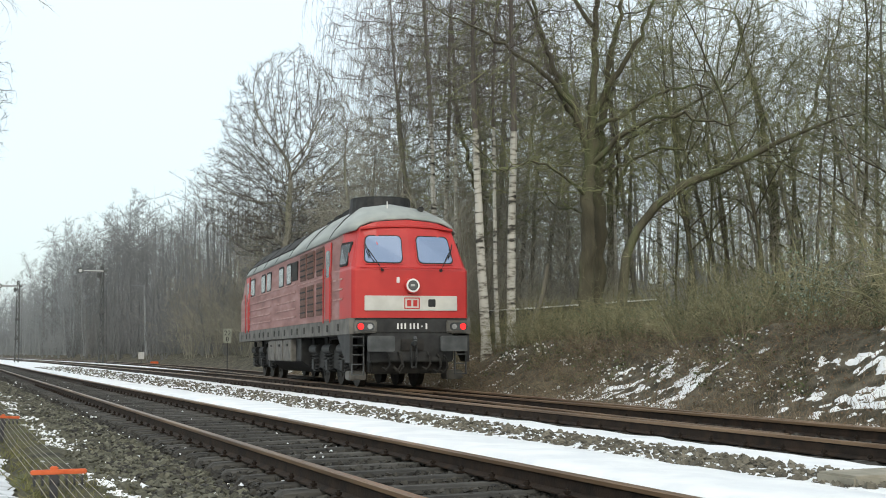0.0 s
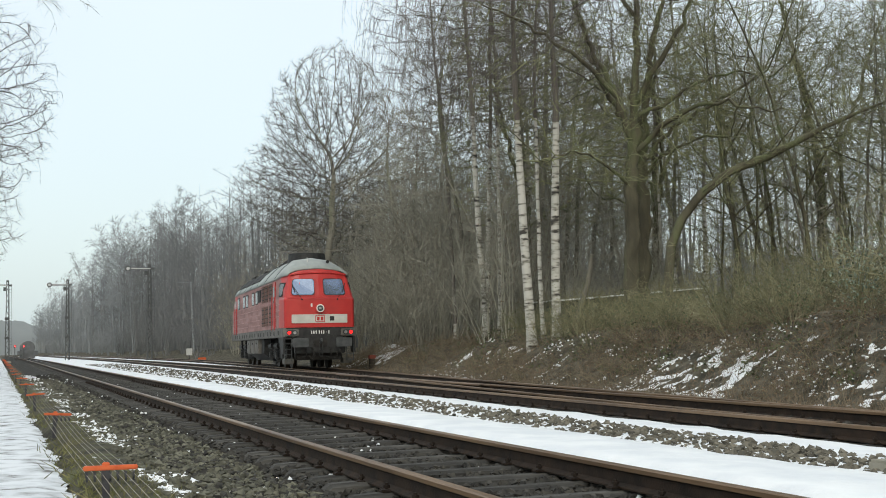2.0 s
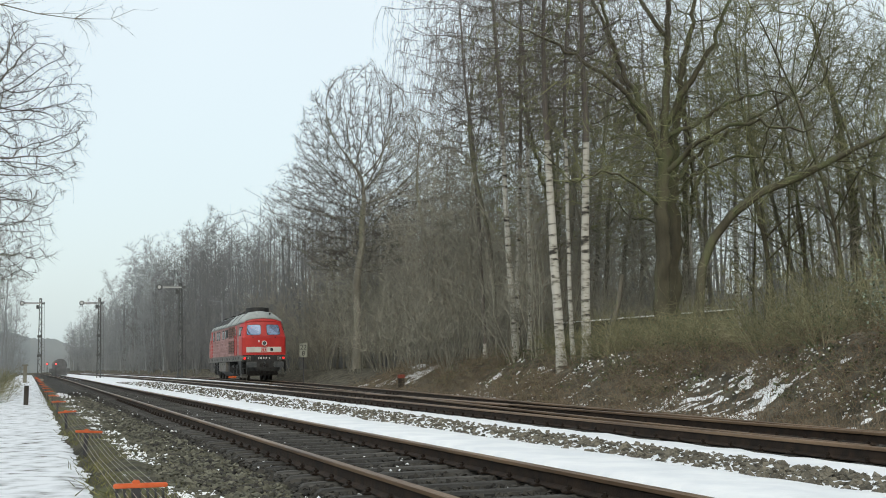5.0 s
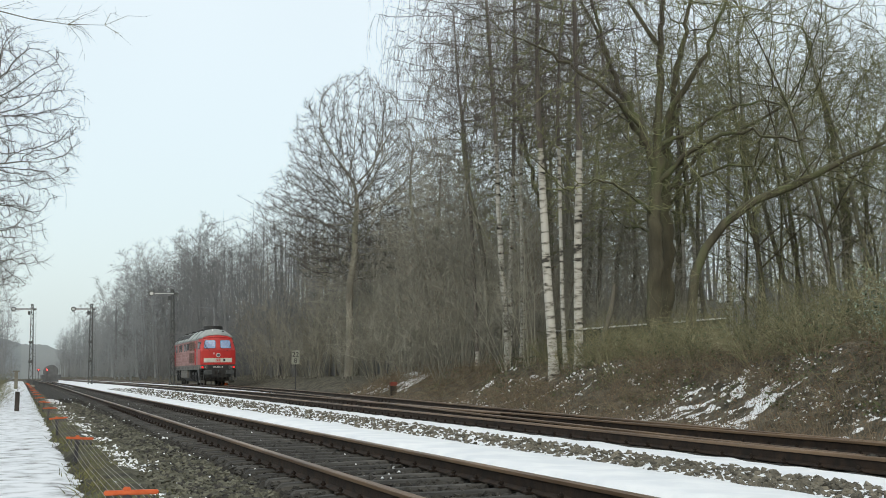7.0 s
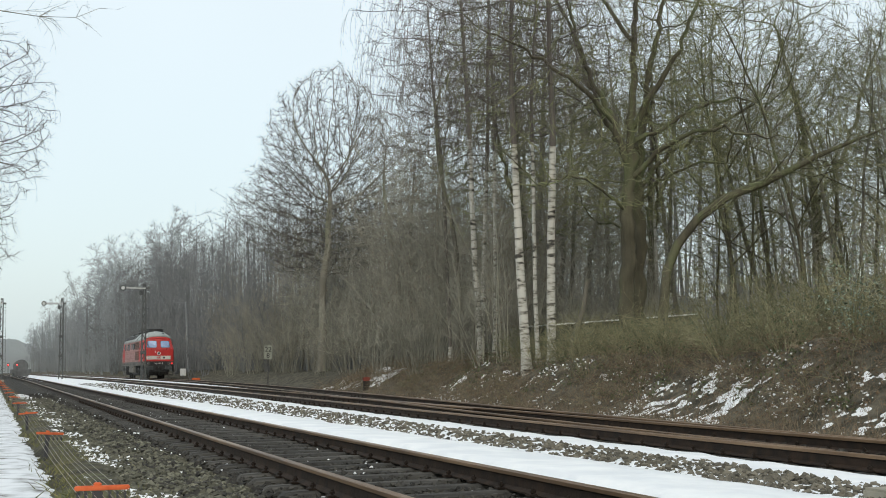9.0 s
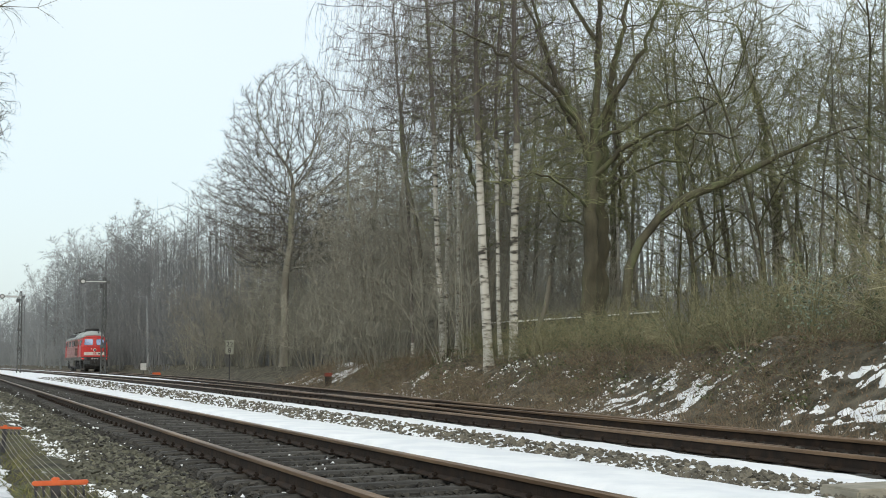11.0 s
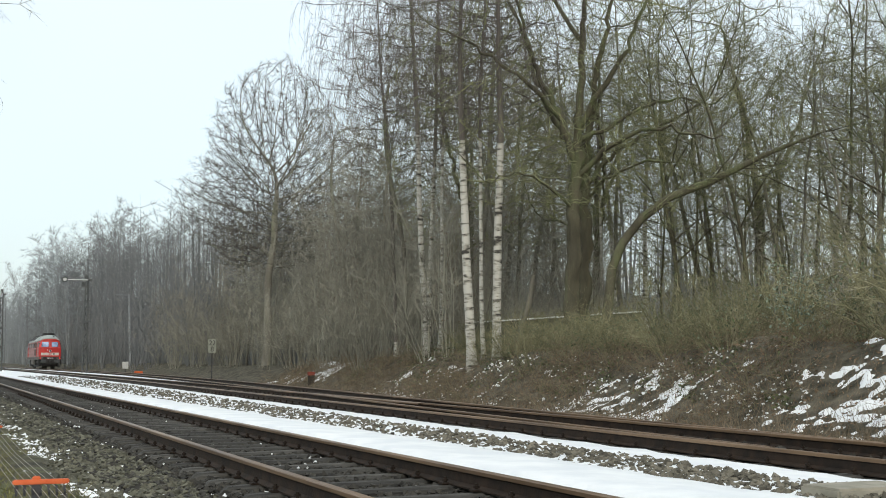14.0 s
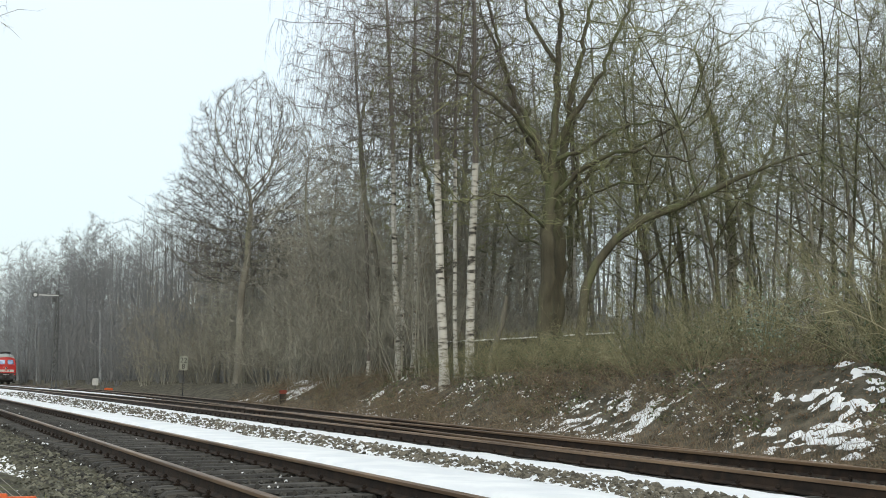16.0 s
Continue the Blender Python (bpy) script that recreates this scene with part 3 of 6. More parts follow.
def thicket_meshes(name, seed, height, stems, bark, twig, spread=0.35, shoots=9, sub=4, twig_len=0.7, twig_r=0.007, r=0.03, droop=0.0, leaves=None, leafiness=0):
    """A many-stemmed sapling clump or shrub; with leaves, a third mesh of withered or green leaves."""
    rng = random.Random(seed)
    trunk, crown, foliage = Tubes(), Tubes(), Tubes()
    for i in range(stems):
        a = rng.uniform(0, 6.283)
        p = Vector((math.cos(a), math.sin(a), 0)) * rng.uniform(0, 0.25) + Vector((0, 0, -0.15))
        t = spread * rng.uniform(0.2, 1.3)
        d = Vector((math.cos(a) * t, math.sin(a) * t, 1)).normalized()
        pts, dirs, rad = limb(rng, trunk, p, d, height * rng.uniform(0.55, 1.05), r * rng.uniform(0.6, 1.2), 6, 0.10, -0.02 + droop * 0.3, 4, 0.25)
        spread_twigs(rng, crown, pts, dirs, shoots, twig_len, twig_r, droop, sub)
        for _ in range(leafiness):
            k = rng.randrange(2, 7)
            foliage.leaf(pts[k] + Vector((rng.gauss(0, 0.25), rng.gauss(0, 0.25), rng.gauss(0, 0.25))), bend(rng, Vector((0, 0, -0.4)), 0.8), rng.uniform(0.03, 0.06), rng)
    out = [trunk.mesh(name + "_stems", bark), crown.mesh(name + "_twigs", twig, smooth=False)]
    if leaves is not None and leafiness:
        out.append(foliage.mesh(name + "_leaves", leaves, smooth=False))
    return out


def woods():
    rng = random.Random(11)
    slim = [wild_tree("slim", 20 + i, h, r, [(h * f, 0.9), (h * (f + 0.2), w), (h * 0.8, w * 0.9), (h, 0.4)], 620, BARK_MID, TWIG_MID, leader=0.86, step=0.38, kill=0.5, reach=2.6,
                      up=0.14, tip=0.008, twigs=2, twig_len=0.8, twig_r=0.007) for i, (h, r, f, w) in enumerate(((15, 0.11, 0.30, 2.1), (17, 0.14, 0.36, 2.5), (14, 0.085, 0.22, 1.8), (18, 0.155, 0.40, 2.7)))]
    middle = [wild_tree("middle", 30 + i, h, r, [(h * f, 1.2), (h * (f + 0.25), w), (h * 0.8, w * 0.85), (h, 0.4)], 640, BARK_MID, TWIG_MID, leader=0.8, step=0.4, kill=0.5, reach=2.8,
                        up=0.12, tip=0.011, twigs=3, twig_len=0.75, twig_r=0.011) for i, (h, r, f, w) in enumerate(((14, 0.12, 0.2, 2.6), (16, 0.14, 0.24, 3.0), (13, 0.10, 0.16, 2.3)))]
    mossy = [tree_meshes("mossy", 26 + i, h, 0.065, BARK_OAK, TWIG_OAK, first=0.12, limbs=15, reach=0.36, angle=1.0, up=0.10, branches=5, shoots=5, sub=3,
                         twig_len=1.0, twig_r=0.008, trunk_sides=7, grain=(6, 4, 3, 3), crownshape=0.6, wobble=0.07) for i, h in enumerate((9.5, 12))]
    # Far and distant trees get their haze from the bark colour.
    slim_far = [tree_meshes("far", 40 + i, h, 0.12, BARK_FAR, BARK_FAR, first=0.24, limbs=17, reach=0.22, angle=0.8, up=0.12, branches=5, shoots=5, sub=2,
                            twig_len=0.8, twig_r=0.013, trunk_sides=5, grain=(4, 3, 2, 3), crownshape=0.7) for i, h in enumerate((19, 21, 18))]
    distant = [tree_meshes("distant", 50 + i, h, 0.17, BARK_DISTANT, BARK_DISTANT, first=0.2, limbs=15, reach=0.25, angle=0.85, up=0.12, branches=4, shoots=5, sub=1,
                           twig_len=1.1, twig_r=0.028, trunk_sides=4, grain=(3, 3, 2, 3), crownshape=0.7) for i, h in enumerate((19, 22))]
    thicket = [thicket_meshes("thicket", 70 + i, h, 8, TWIG_MID, TWIG_MID, spread=0.38, shoots=14, sub=3, twig_len=1.0, twig_r=0.008, r=0.016,
                              leaves=DEADLEAF if i == 1 else None, leafiness=40) for i, h in enumerate((5.5, 6.5, 4.5))]
    # Saplings seen through mist: the mist is only their paler stem colour.
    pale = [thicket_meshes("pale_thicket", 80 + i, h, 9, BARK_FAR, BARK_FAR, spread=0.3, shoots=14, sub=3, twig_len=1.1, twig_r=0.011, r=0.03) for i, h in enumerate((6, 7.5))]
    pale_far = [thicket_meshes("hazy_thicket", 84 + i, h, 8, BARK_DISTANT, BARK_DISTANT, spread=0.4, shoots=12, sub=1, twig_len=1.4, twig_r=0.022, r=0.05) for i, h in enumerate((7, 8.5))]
    # the wood behind the bank
    spots = [(18.5, 32.5), (15.3, 33), (13.9, 34.2)]
    while len(spots) < 108:
        y = rng.uniform(8, 42) if len(spots) < 50 else rng.uniform(42, 98)
        x = toe_x(y) + 4.2 + (32 if y < 42 else 17) * rng.random() ** 1.35
        if any((x - a) ** 2 + (y - b) ** 2 < 3.4 for a, b in spots):
            continue
        if math.hypot(x - 18.5, y - 32.5) < 3.5 or math.hypot(x - 20, y - 73) < 5 or not 0.12 < x / y < 1.3 or x / y > 0.5 and x < 23:
            continue
        spots.append((x, y))
        plant("forest_tree", slim[rng.randrange(4)] if y < 42 else middle[rng.randrange(3)],
              stand(x, y, rng.uniform(0, 6.28), rng.uniform(0.8, 1.12) * (1.0 if y < 66 else 0.86) * (0.74 if x > 0.72 * y else 1.0), tilt=rng.gauss(0, 0.03)),
              "bare slender grey-brown tree in the wood", "trees of the wood")
    # undergrowth of saplings along the edge and in the wood
    for i in range(125):
        y = 37 + 75 * rng.random() ** 1.2
        x = toe_x(y) + 2.0 + 9 * rng.random() ** 1.6
        if math.hypot(x - 20, y - 73) < 2.5:
            continue
        plant("sapling_thicket", thicket[rng.randrange(3)], stand(x, y, rng.uniform(0, 6.28), rng.uniform(0.8, 1.6)),
              "thicket of thin bare grey-brown saplings", "saplings", "thicket", ("brushwood", "spray", "foliage"))
    for i in range(26):
        y = 44 + 40 * (i + rng.random()) / 26
        x = toe_x(y) + 4.5 + 9 * rng.random()
        if math.hypot(x - 20, y - 73) < 3:
            continue
        plant("young_tree_clump", thicket[rng.randrange(3)], stand(x, y, rng.uniform(0, 6.28), rng.uniform(1.4, 2.0)),
              "dense clump of tall bare young trees", "young trees", "trees", ("brushwood", "spray", "foliage"))
    for i in range(75):
        y = rng.uniform(14, 75)
        x = max(toe_x(y) + 6, y * 0.42) + 26 * rng.random()
        if math.hypot(x - 18.5, y - 32.5) < 3 or x / y > 1.25:
            continue
        plant("sapling_thicket", thicket[rng.randrange(3)], stand(x, y, rng.uniform(0, 6.28), rng.uniform(0.6, 1.1)),
              "thicket of thin bare grey-brown saplings", "saplings", "thicket", ("brushwood", "spray", "foliage"))
    # the forest edge running off along the line
    for i in range(66):
        y = 85 + 125 * ((i + rng.random()) / 66) ** 1.2
        x = 20.5 + 14 * rng.random() ** 1.8 + (3 if y < 95 else 0)
        plant("forest_tree", slim_far[rng.randrange(3)], stand(x, y, rng.uniform(0, 6.28), rng.uniform(0.85, 1.02) * (0.64 + 0.34 * smoothstep(112, 190, y))),
              "bare tree at the forest edge, greyed for mist", "trees of the forest edge")
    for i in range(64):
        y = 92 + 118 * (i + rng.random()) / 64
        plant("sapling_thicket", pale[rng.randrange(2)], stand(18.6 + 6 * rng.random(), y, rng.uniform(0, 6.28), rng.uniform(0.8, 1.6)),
              "thicket of bare saplings paled for mist", "pale saplings", "thicket", ("brushwood", "spray"))
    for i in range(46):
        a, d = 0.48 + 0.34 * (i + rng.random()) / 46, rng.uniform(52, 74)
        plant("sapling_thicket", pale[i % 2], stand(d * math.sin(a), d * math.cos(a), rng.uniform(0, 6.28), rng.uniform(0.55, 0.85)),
              "thicket of bare saplings deep in the wood, paled for mist", "pale saplings", "thicket", ("brushwood", "spray"))
    # mossy trees above the bank
    for i in range(22):
        a, d = 0.58 + 0.34 * (i + rng.random()) / 22, rng.uniform(37.5, 44)
        x, y = d * math.sin(a), d * math.cos(a)
        plant("forest_tree", mossy[i % 2], stand(x, y, rng.uniform(0, 6.28), rng.uniform(0.85, 1.2)), "bare twiggy tree with mossy green limbs", "mossy trees")
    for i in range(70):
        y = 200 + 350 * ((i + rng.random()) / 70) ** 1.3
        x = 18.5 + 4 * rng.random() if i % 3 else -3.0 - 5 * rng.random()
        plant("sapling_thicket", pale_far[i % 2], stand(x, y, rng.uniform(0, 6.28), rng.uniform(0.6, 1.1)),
              "thicket of bare saplings far down the line, paled for haze", "hazy saplings", "thicket", ("brushwood", "spray"))
    for i in range(24):
        a, d = rng.uniform(0.30, 0.95), rng.uniform(75, 130)
        x, y = d * math.sin(a), d * math.cos(a)
        if x < 26:
            continue
        plant("forest_tree", slim_far[rng.randrange(3)], stand(x, y, rng.uniform(0, 6.28), rng.uniform(0.6, 0.9)),
              "bare tree deep in the wood, greyed for mist", "trees deep in the wood")
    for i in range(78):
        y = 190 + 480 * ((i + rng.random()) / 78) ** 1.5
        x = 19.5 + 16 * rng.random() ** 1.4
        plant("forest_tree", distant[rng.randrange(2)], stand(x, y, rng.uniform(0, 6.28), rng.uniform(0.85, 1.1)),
              "bare tree in the distant wood, paled for mist", "trees of the distant wood")
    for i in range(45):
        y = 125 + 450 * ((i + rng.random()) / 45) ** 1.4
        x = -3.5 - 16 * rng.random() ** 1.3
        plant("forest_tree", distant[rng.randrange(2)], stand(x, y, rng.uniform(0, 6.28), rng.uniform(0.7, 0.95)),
              "bare tree in the distant wood, paled for mist", "trees of the distant wood")


def limbed_oak(name, seed, limbs, goals=2600, step=0.3):
    """An oak with given main limbs (a thickness at their foot, then x, y, z points), its crown grown out from them."""
    rng = random.Random(seed)
    pos, par, given = [], [], {}
    for r, *pts in limbs:
        pts = [Vector(p) for p in pts]
        total = sum((q - p).length for p, q in zip(pts, pts[1:]))
        gone = 0.0
        last = -1
        if pos:
            last = min(range(len(pos)), key=lambda i: (Vector(pos[i]) - pts[0]).length)
            pts[0] = Vector(pos[last])
        for a, b in zip(pts, pts[1:]):
            k = max(1, round((b - a).length / step))
            for j in range(0 if not pos else 1, k + 1):
                p = a.lerp(b, j / k) + Vector([rng.gauss(0, 0.045) for _ in range(3)])
                gone += (b - a).length / k
                f = min(1.0, gone / total)
                pos.append(tuple(p))
                par.append(last)
                last = len(pos) - 1
                given[last] = r * ((1.4 if f < 0.1 else 1.0 - 0.28 * f) if r > 0.21 else 1 - 0.82 * f)
    want = []
    while len(want) < goals:
        x, y, z = rng.uniform(-6.2, 6.5), rng.uniform(-4.5, 4.5), rng.uniform(4.4, 15.5)
        m = (x / 6.3) ** 2 + (y / 4.5) ** 2 + ((z - 10) / 6.2) ** 2
        if 0.06 < m < 1 + 0.3 * noise.noise((x * 0.5, y * 0.5, z * 0.5)):
            want.append((x, y, z))
    grow(rng, pos, par, want, step, 2.4, 0.45, 70, 0.05, 0.2)
    return clothe(name, rng, pos, par, given, BARK_OAK, TWIG_OAK, tip=0.0075, thin=0.022, twigs=2, twig_len=0.6, twig_r=0.006, lift=0.1)


def named_trees():
    # two old oaks standing close together, facing the line
    face = radians(-24)
    oak = limbed_oak("oak", 3, [
        (0.275, (0, 0, -0.4), (-0.05, 0, 1.2), (0.0, 0, 3.2), (0.12, 0, 5.2), (0.2, 0, 6.2)),
        (0.15, (0.2, 0, 6.0), (0.3, 0.1, 8.2), (0.42, 0.2, 10.2), (0.6, 0.2, 12.5), (0.7, 0.3, 15.0)),
        (0.125, (0.12, 0, 5.8), (-0.35, -0.3, 7.3), (-0.9, -0.6, 7.9), (-1.7, -0.9, 8.6), (-2.6, -1.1, 9.1), (-3.6, -1.3, 9.8)),
        (0.105, (-0.45, -0.3, 7.3), (-0.95, 0.4, 8.8), (-1.3, 0.6, 9.9), (-1.7, 0.9, 11.6), (-2.2, 1.0, 13.5)),
        (0.115, (0.3, 0, 7.2), (1.0, -0.5, 8.4), (1.7, -0.8, 9.5), (2.2, -1.0, 10.8), (2.9, -1.2, 12.5)),
        (0.10, (0.2, 0, 5.6), (1.1, -0.7, 6.4), (2.0, -1.2, 6.8), (2.8, -1.6, 6.8), (3.7, -2.0, 6.5), (4.6, -2.3, 6.4)),
        (0.085, (0.25, 0, 6.6), (1.2, 0.7, 7.2), (2.4, 1.2, 8.0), (3.6, 1.5, 8.4), (4.8, 1.8, 8.3)),
        (0.08, (0.4, 0.2, 10.0), (-0.4, 0.6, 11.3), (-0.8, 1.0, 12.8), (-1.0, 1.2, 14.2)),
        (0.06, (0.05, 0, 4.6), (-0.9, -0.8, 5.2), (-1.8, -1.4, 5.5), (-2.6, -1.9, 5.1)),
    ])
    plant("oak_tree", oak, stand(18.5, 32.4, face), "large bare oak with a mossy forked trunk")
    oak2 = limbed_oak("oak_b", 8, [
        (0.25, (0, 0, -0.4), (0.0, 0, 1.5), (0.05, 0, 3.6), (0.1, 0, 5.8), (0.15, 0, 7.0)),
        (0.15, (0.15, 0, 6.8), (0.5, 0.2, 9.0), (0.9, 0.3, 11.0), (1.5, 0.5, 13.8)),
        (0.10, (0.1, 0, 6.2), (-0.8, 0.4, 7.8), (-1.5, 0.7, 9.5), (-2.0, 1.0, 11.5)),
        (0.09, (0.1, 0, 5.6), (1.2, 0.5, 6.8), (2.6, 0.8, 7.6), (4.2, 1.0, 8.6)),
        (0.06, (0.1, 0, 5.0), (0.9, -0.8, 5.8), (1.9, -1.4, 6.2), (3.1, -1.8, 6.0)),
    ])
    plant("oak_tree", oak2, stand(19.72, 33.9, face), "bare oak with a dark mossy trunk")
    for x, y, a, s, me in ((29.5, 37.0, 2.6, 0.95, oak2), (24.8, 41.5, 4.0, 0.9, oak2), (20.5, 44.5, 1.0, 0.9, oak2)):
        plant("oak_tree", me, stand(x, y, a, s), "bare spreading oak with mossy green limbs", "oaks of the wood")
    # the round-headed tree further on
    rnd = wild_tree("round", 14, 18.6, 0.30, [(5.6, 2.6), (7.5, 4.9), (9.8, 5.7), (12.5, 5.1), (15.0, 3.9), (17.2, 2.5), (18.7, 0.5)], 8200, BARK_MID, TWIG_DARK, leader=0.60, step=0.26, hollow=0.6,
                    squash=0.95, reach=2.0, kill=0.28, up=0.24, tip=0.0064, thin=0.03, twigs=4, twig_len=0.40, twig_r=0.006, lift=0.35)
    plant("round_tree", rnd, stand(19.55, 73, 1.0, 1.09), "bare tree with a dense rounded crown")
    # birches: white below, dark and weeping above
    birch = [wild_tree("birch", 60 + i, h, r, [(h * 0.42, 0.8), (h * 0.55, w), (h * 0.75, w), (h, 0.6)], 900, BARK_BIRCH, TWIG_BIRCH, leader=0.92, lean=l, wobble=0.012, step=0.36, reach=2.6, kill=0.5,
                       up=0.12, tip=0.007, twigs=1, twig_len=0.5, twig_r=0.0055, lift=-0.2, hang=0.6, hang_len=1.9, pale_to=p)
             for i, (h, r, l, w, p) in enumerate(((17, 0.165, (-0.075, 0), 3.4, 7.2), (18, 0.155, (0.03, 0.0), 3.2, 7.0), (15, 0.08, (-0.06, 0), 2.2, 7.5), (19, 0.13, (-0.03, 0.0), 4.3, 8.5), (18, 0.09, (0.02, 0.02), 3.9, 1.0)))]
    for x, y, k, a, s in ((15.3, 33.0, 0, face, 1), (16.1, 33.0, 1, face, 1), (16.35, 34.4, 2, face, 1), (16.7, 40, 3, 0.5, 1), (17.6, 41, 2, 2.5, 1.1), (18.6, 44.5, 3, 2.6, 0.95), (18.4, 47.5, 4, 0.4, 1.0),
                          (29, 47, 0, 1, 0.9), (30, 46, 1, 2, 0.9), (24, 40, 2, 3, 0.9)):
        plant("birch_tree", birch[k], stand(x, y, a, s), "birch with white bark scarred with black", "birches")
    # the bowed trunk leaning across the wood
    rng = random.Random(5)
    tr, cr = Tubes(), Tubes()
    bow = [Vector(p) for p in ((0, 0, -0.4), (0.05, 0, 1.3), (0.2, 0, 2.6), (0.55, 0, 3.4), (1.15, -0.1, 4.15), (2.05, -0.2, 4.8), (3.15, -0.3, 5.2), (3.9, -0.4, 5.55), (4.8, -0.5, 6.0), (5.8, -0.6, 6.4), (6.9, -0.7, 6.8))]
    tr.tube(bow, [0.19, 0.16, 0.145, 0.14, 0.135, 0.125, 0.115, 0.10, 0.08, 0.055, 0.025], 8)
    for k in range(4, 11):
        for _ in range(3):
            d = bend(rng, side_way(rng, (bow[k] - bow[k - 1]).normalized(), rng.uniform(0.5, 1.1)), 0.1, 0.25)
            p, q, _r = limb(rng, tr, bow[k].lerp(bow[k - 1], rng.random()), d, rng.uniform(0.8, 2.2), 0.02, 5, 0.18, 0.05, 4, 0.3)
            spread_twigs(rng, cr, p, q, 9, 1.0, 0.007, 0.0, 4)
    plant("bowed_tree", [tr.mesh("bow_trunk", BARK_OAK), cr.mesh("bow_twigs", TWIG_OAK, smooth=False)], stand(19.05, 31.4, face), "mossy bowed tree trunk leaning out sideways")
    # leaning stem beside the birches
    tr = Tubes()
    tr.tube([Vector(p) for p in ((0, 0, -0.2), (0.25, 0, 0.8), (0.6, 0, 1.7), (0.75, 0, 2.6))], [0.11, 0.095, 0.09, 0.07], 8)
    plant("broken_stem", [tr.mesh("stem_mesh", BARK_MID)], stand(16.9, 33.5), "pale broken leaning tree stem", "", "tree stem", ("stem",))
    # trees beside the path
    left = wild_tree("left_tree", 33, 16, 0.22, [(3.4, 2.2), (5.0, 4.6), (8.0, 5.4), (11.5, 5.0), (14, 3.8), (16, 1.0)], 4200, BARK_MID, TWIG_DARK, leader=0.7, step=0.32, hollow=0.6, squash=1.0,
                     reach=2.2, kill=0.36, up=0.02, tip=0.007, thin=0.03, twigs=3, twig_len=0.45, twig_r=0.006, lift=-0.1, hang=0.08, hang_len=1.0)
    plant("roadside_tree", left, stand(-4.7, 50, 2.2), "bare grey-brown tree overhanging the path", "trees by the path")
    plant("roadside_tree", left, stand(-5.0, 70, 0.6, 0.8), "bare grey-brown tree overhanging the path", "trees by the path")
    tr, cr = Tubes(), Tubes()
    stem = [Vector((0, 0, -0.3)), Vector((0.1, 0, 2)), Vector((0.3, 0, 5.3)), Vector((0.4, 0, 7.0))]
    tr.tube(stem, [0.16, 0.13, 0.10, 0.04], 8)
    p, q, _r = limb(rng, tr, stem[2], Vector((1, 0.05, 0.28)).normalized(), 4.2, 0.02, 10, 0.10, -0.02, 5, 0.15)
    spread_twigs(rng, cr, p, q, 26, 0.6, 0.004, -0.15, 4)
    plant("roadside_tree", [tr.mesh("overhang_trunk", BARK_MID), cr.mesh("overhang_twigs", TWIG_MID, smooth=False)], stand(-3.6, 14.5), "slender bare tree with a branch over the path", "trees by the path")


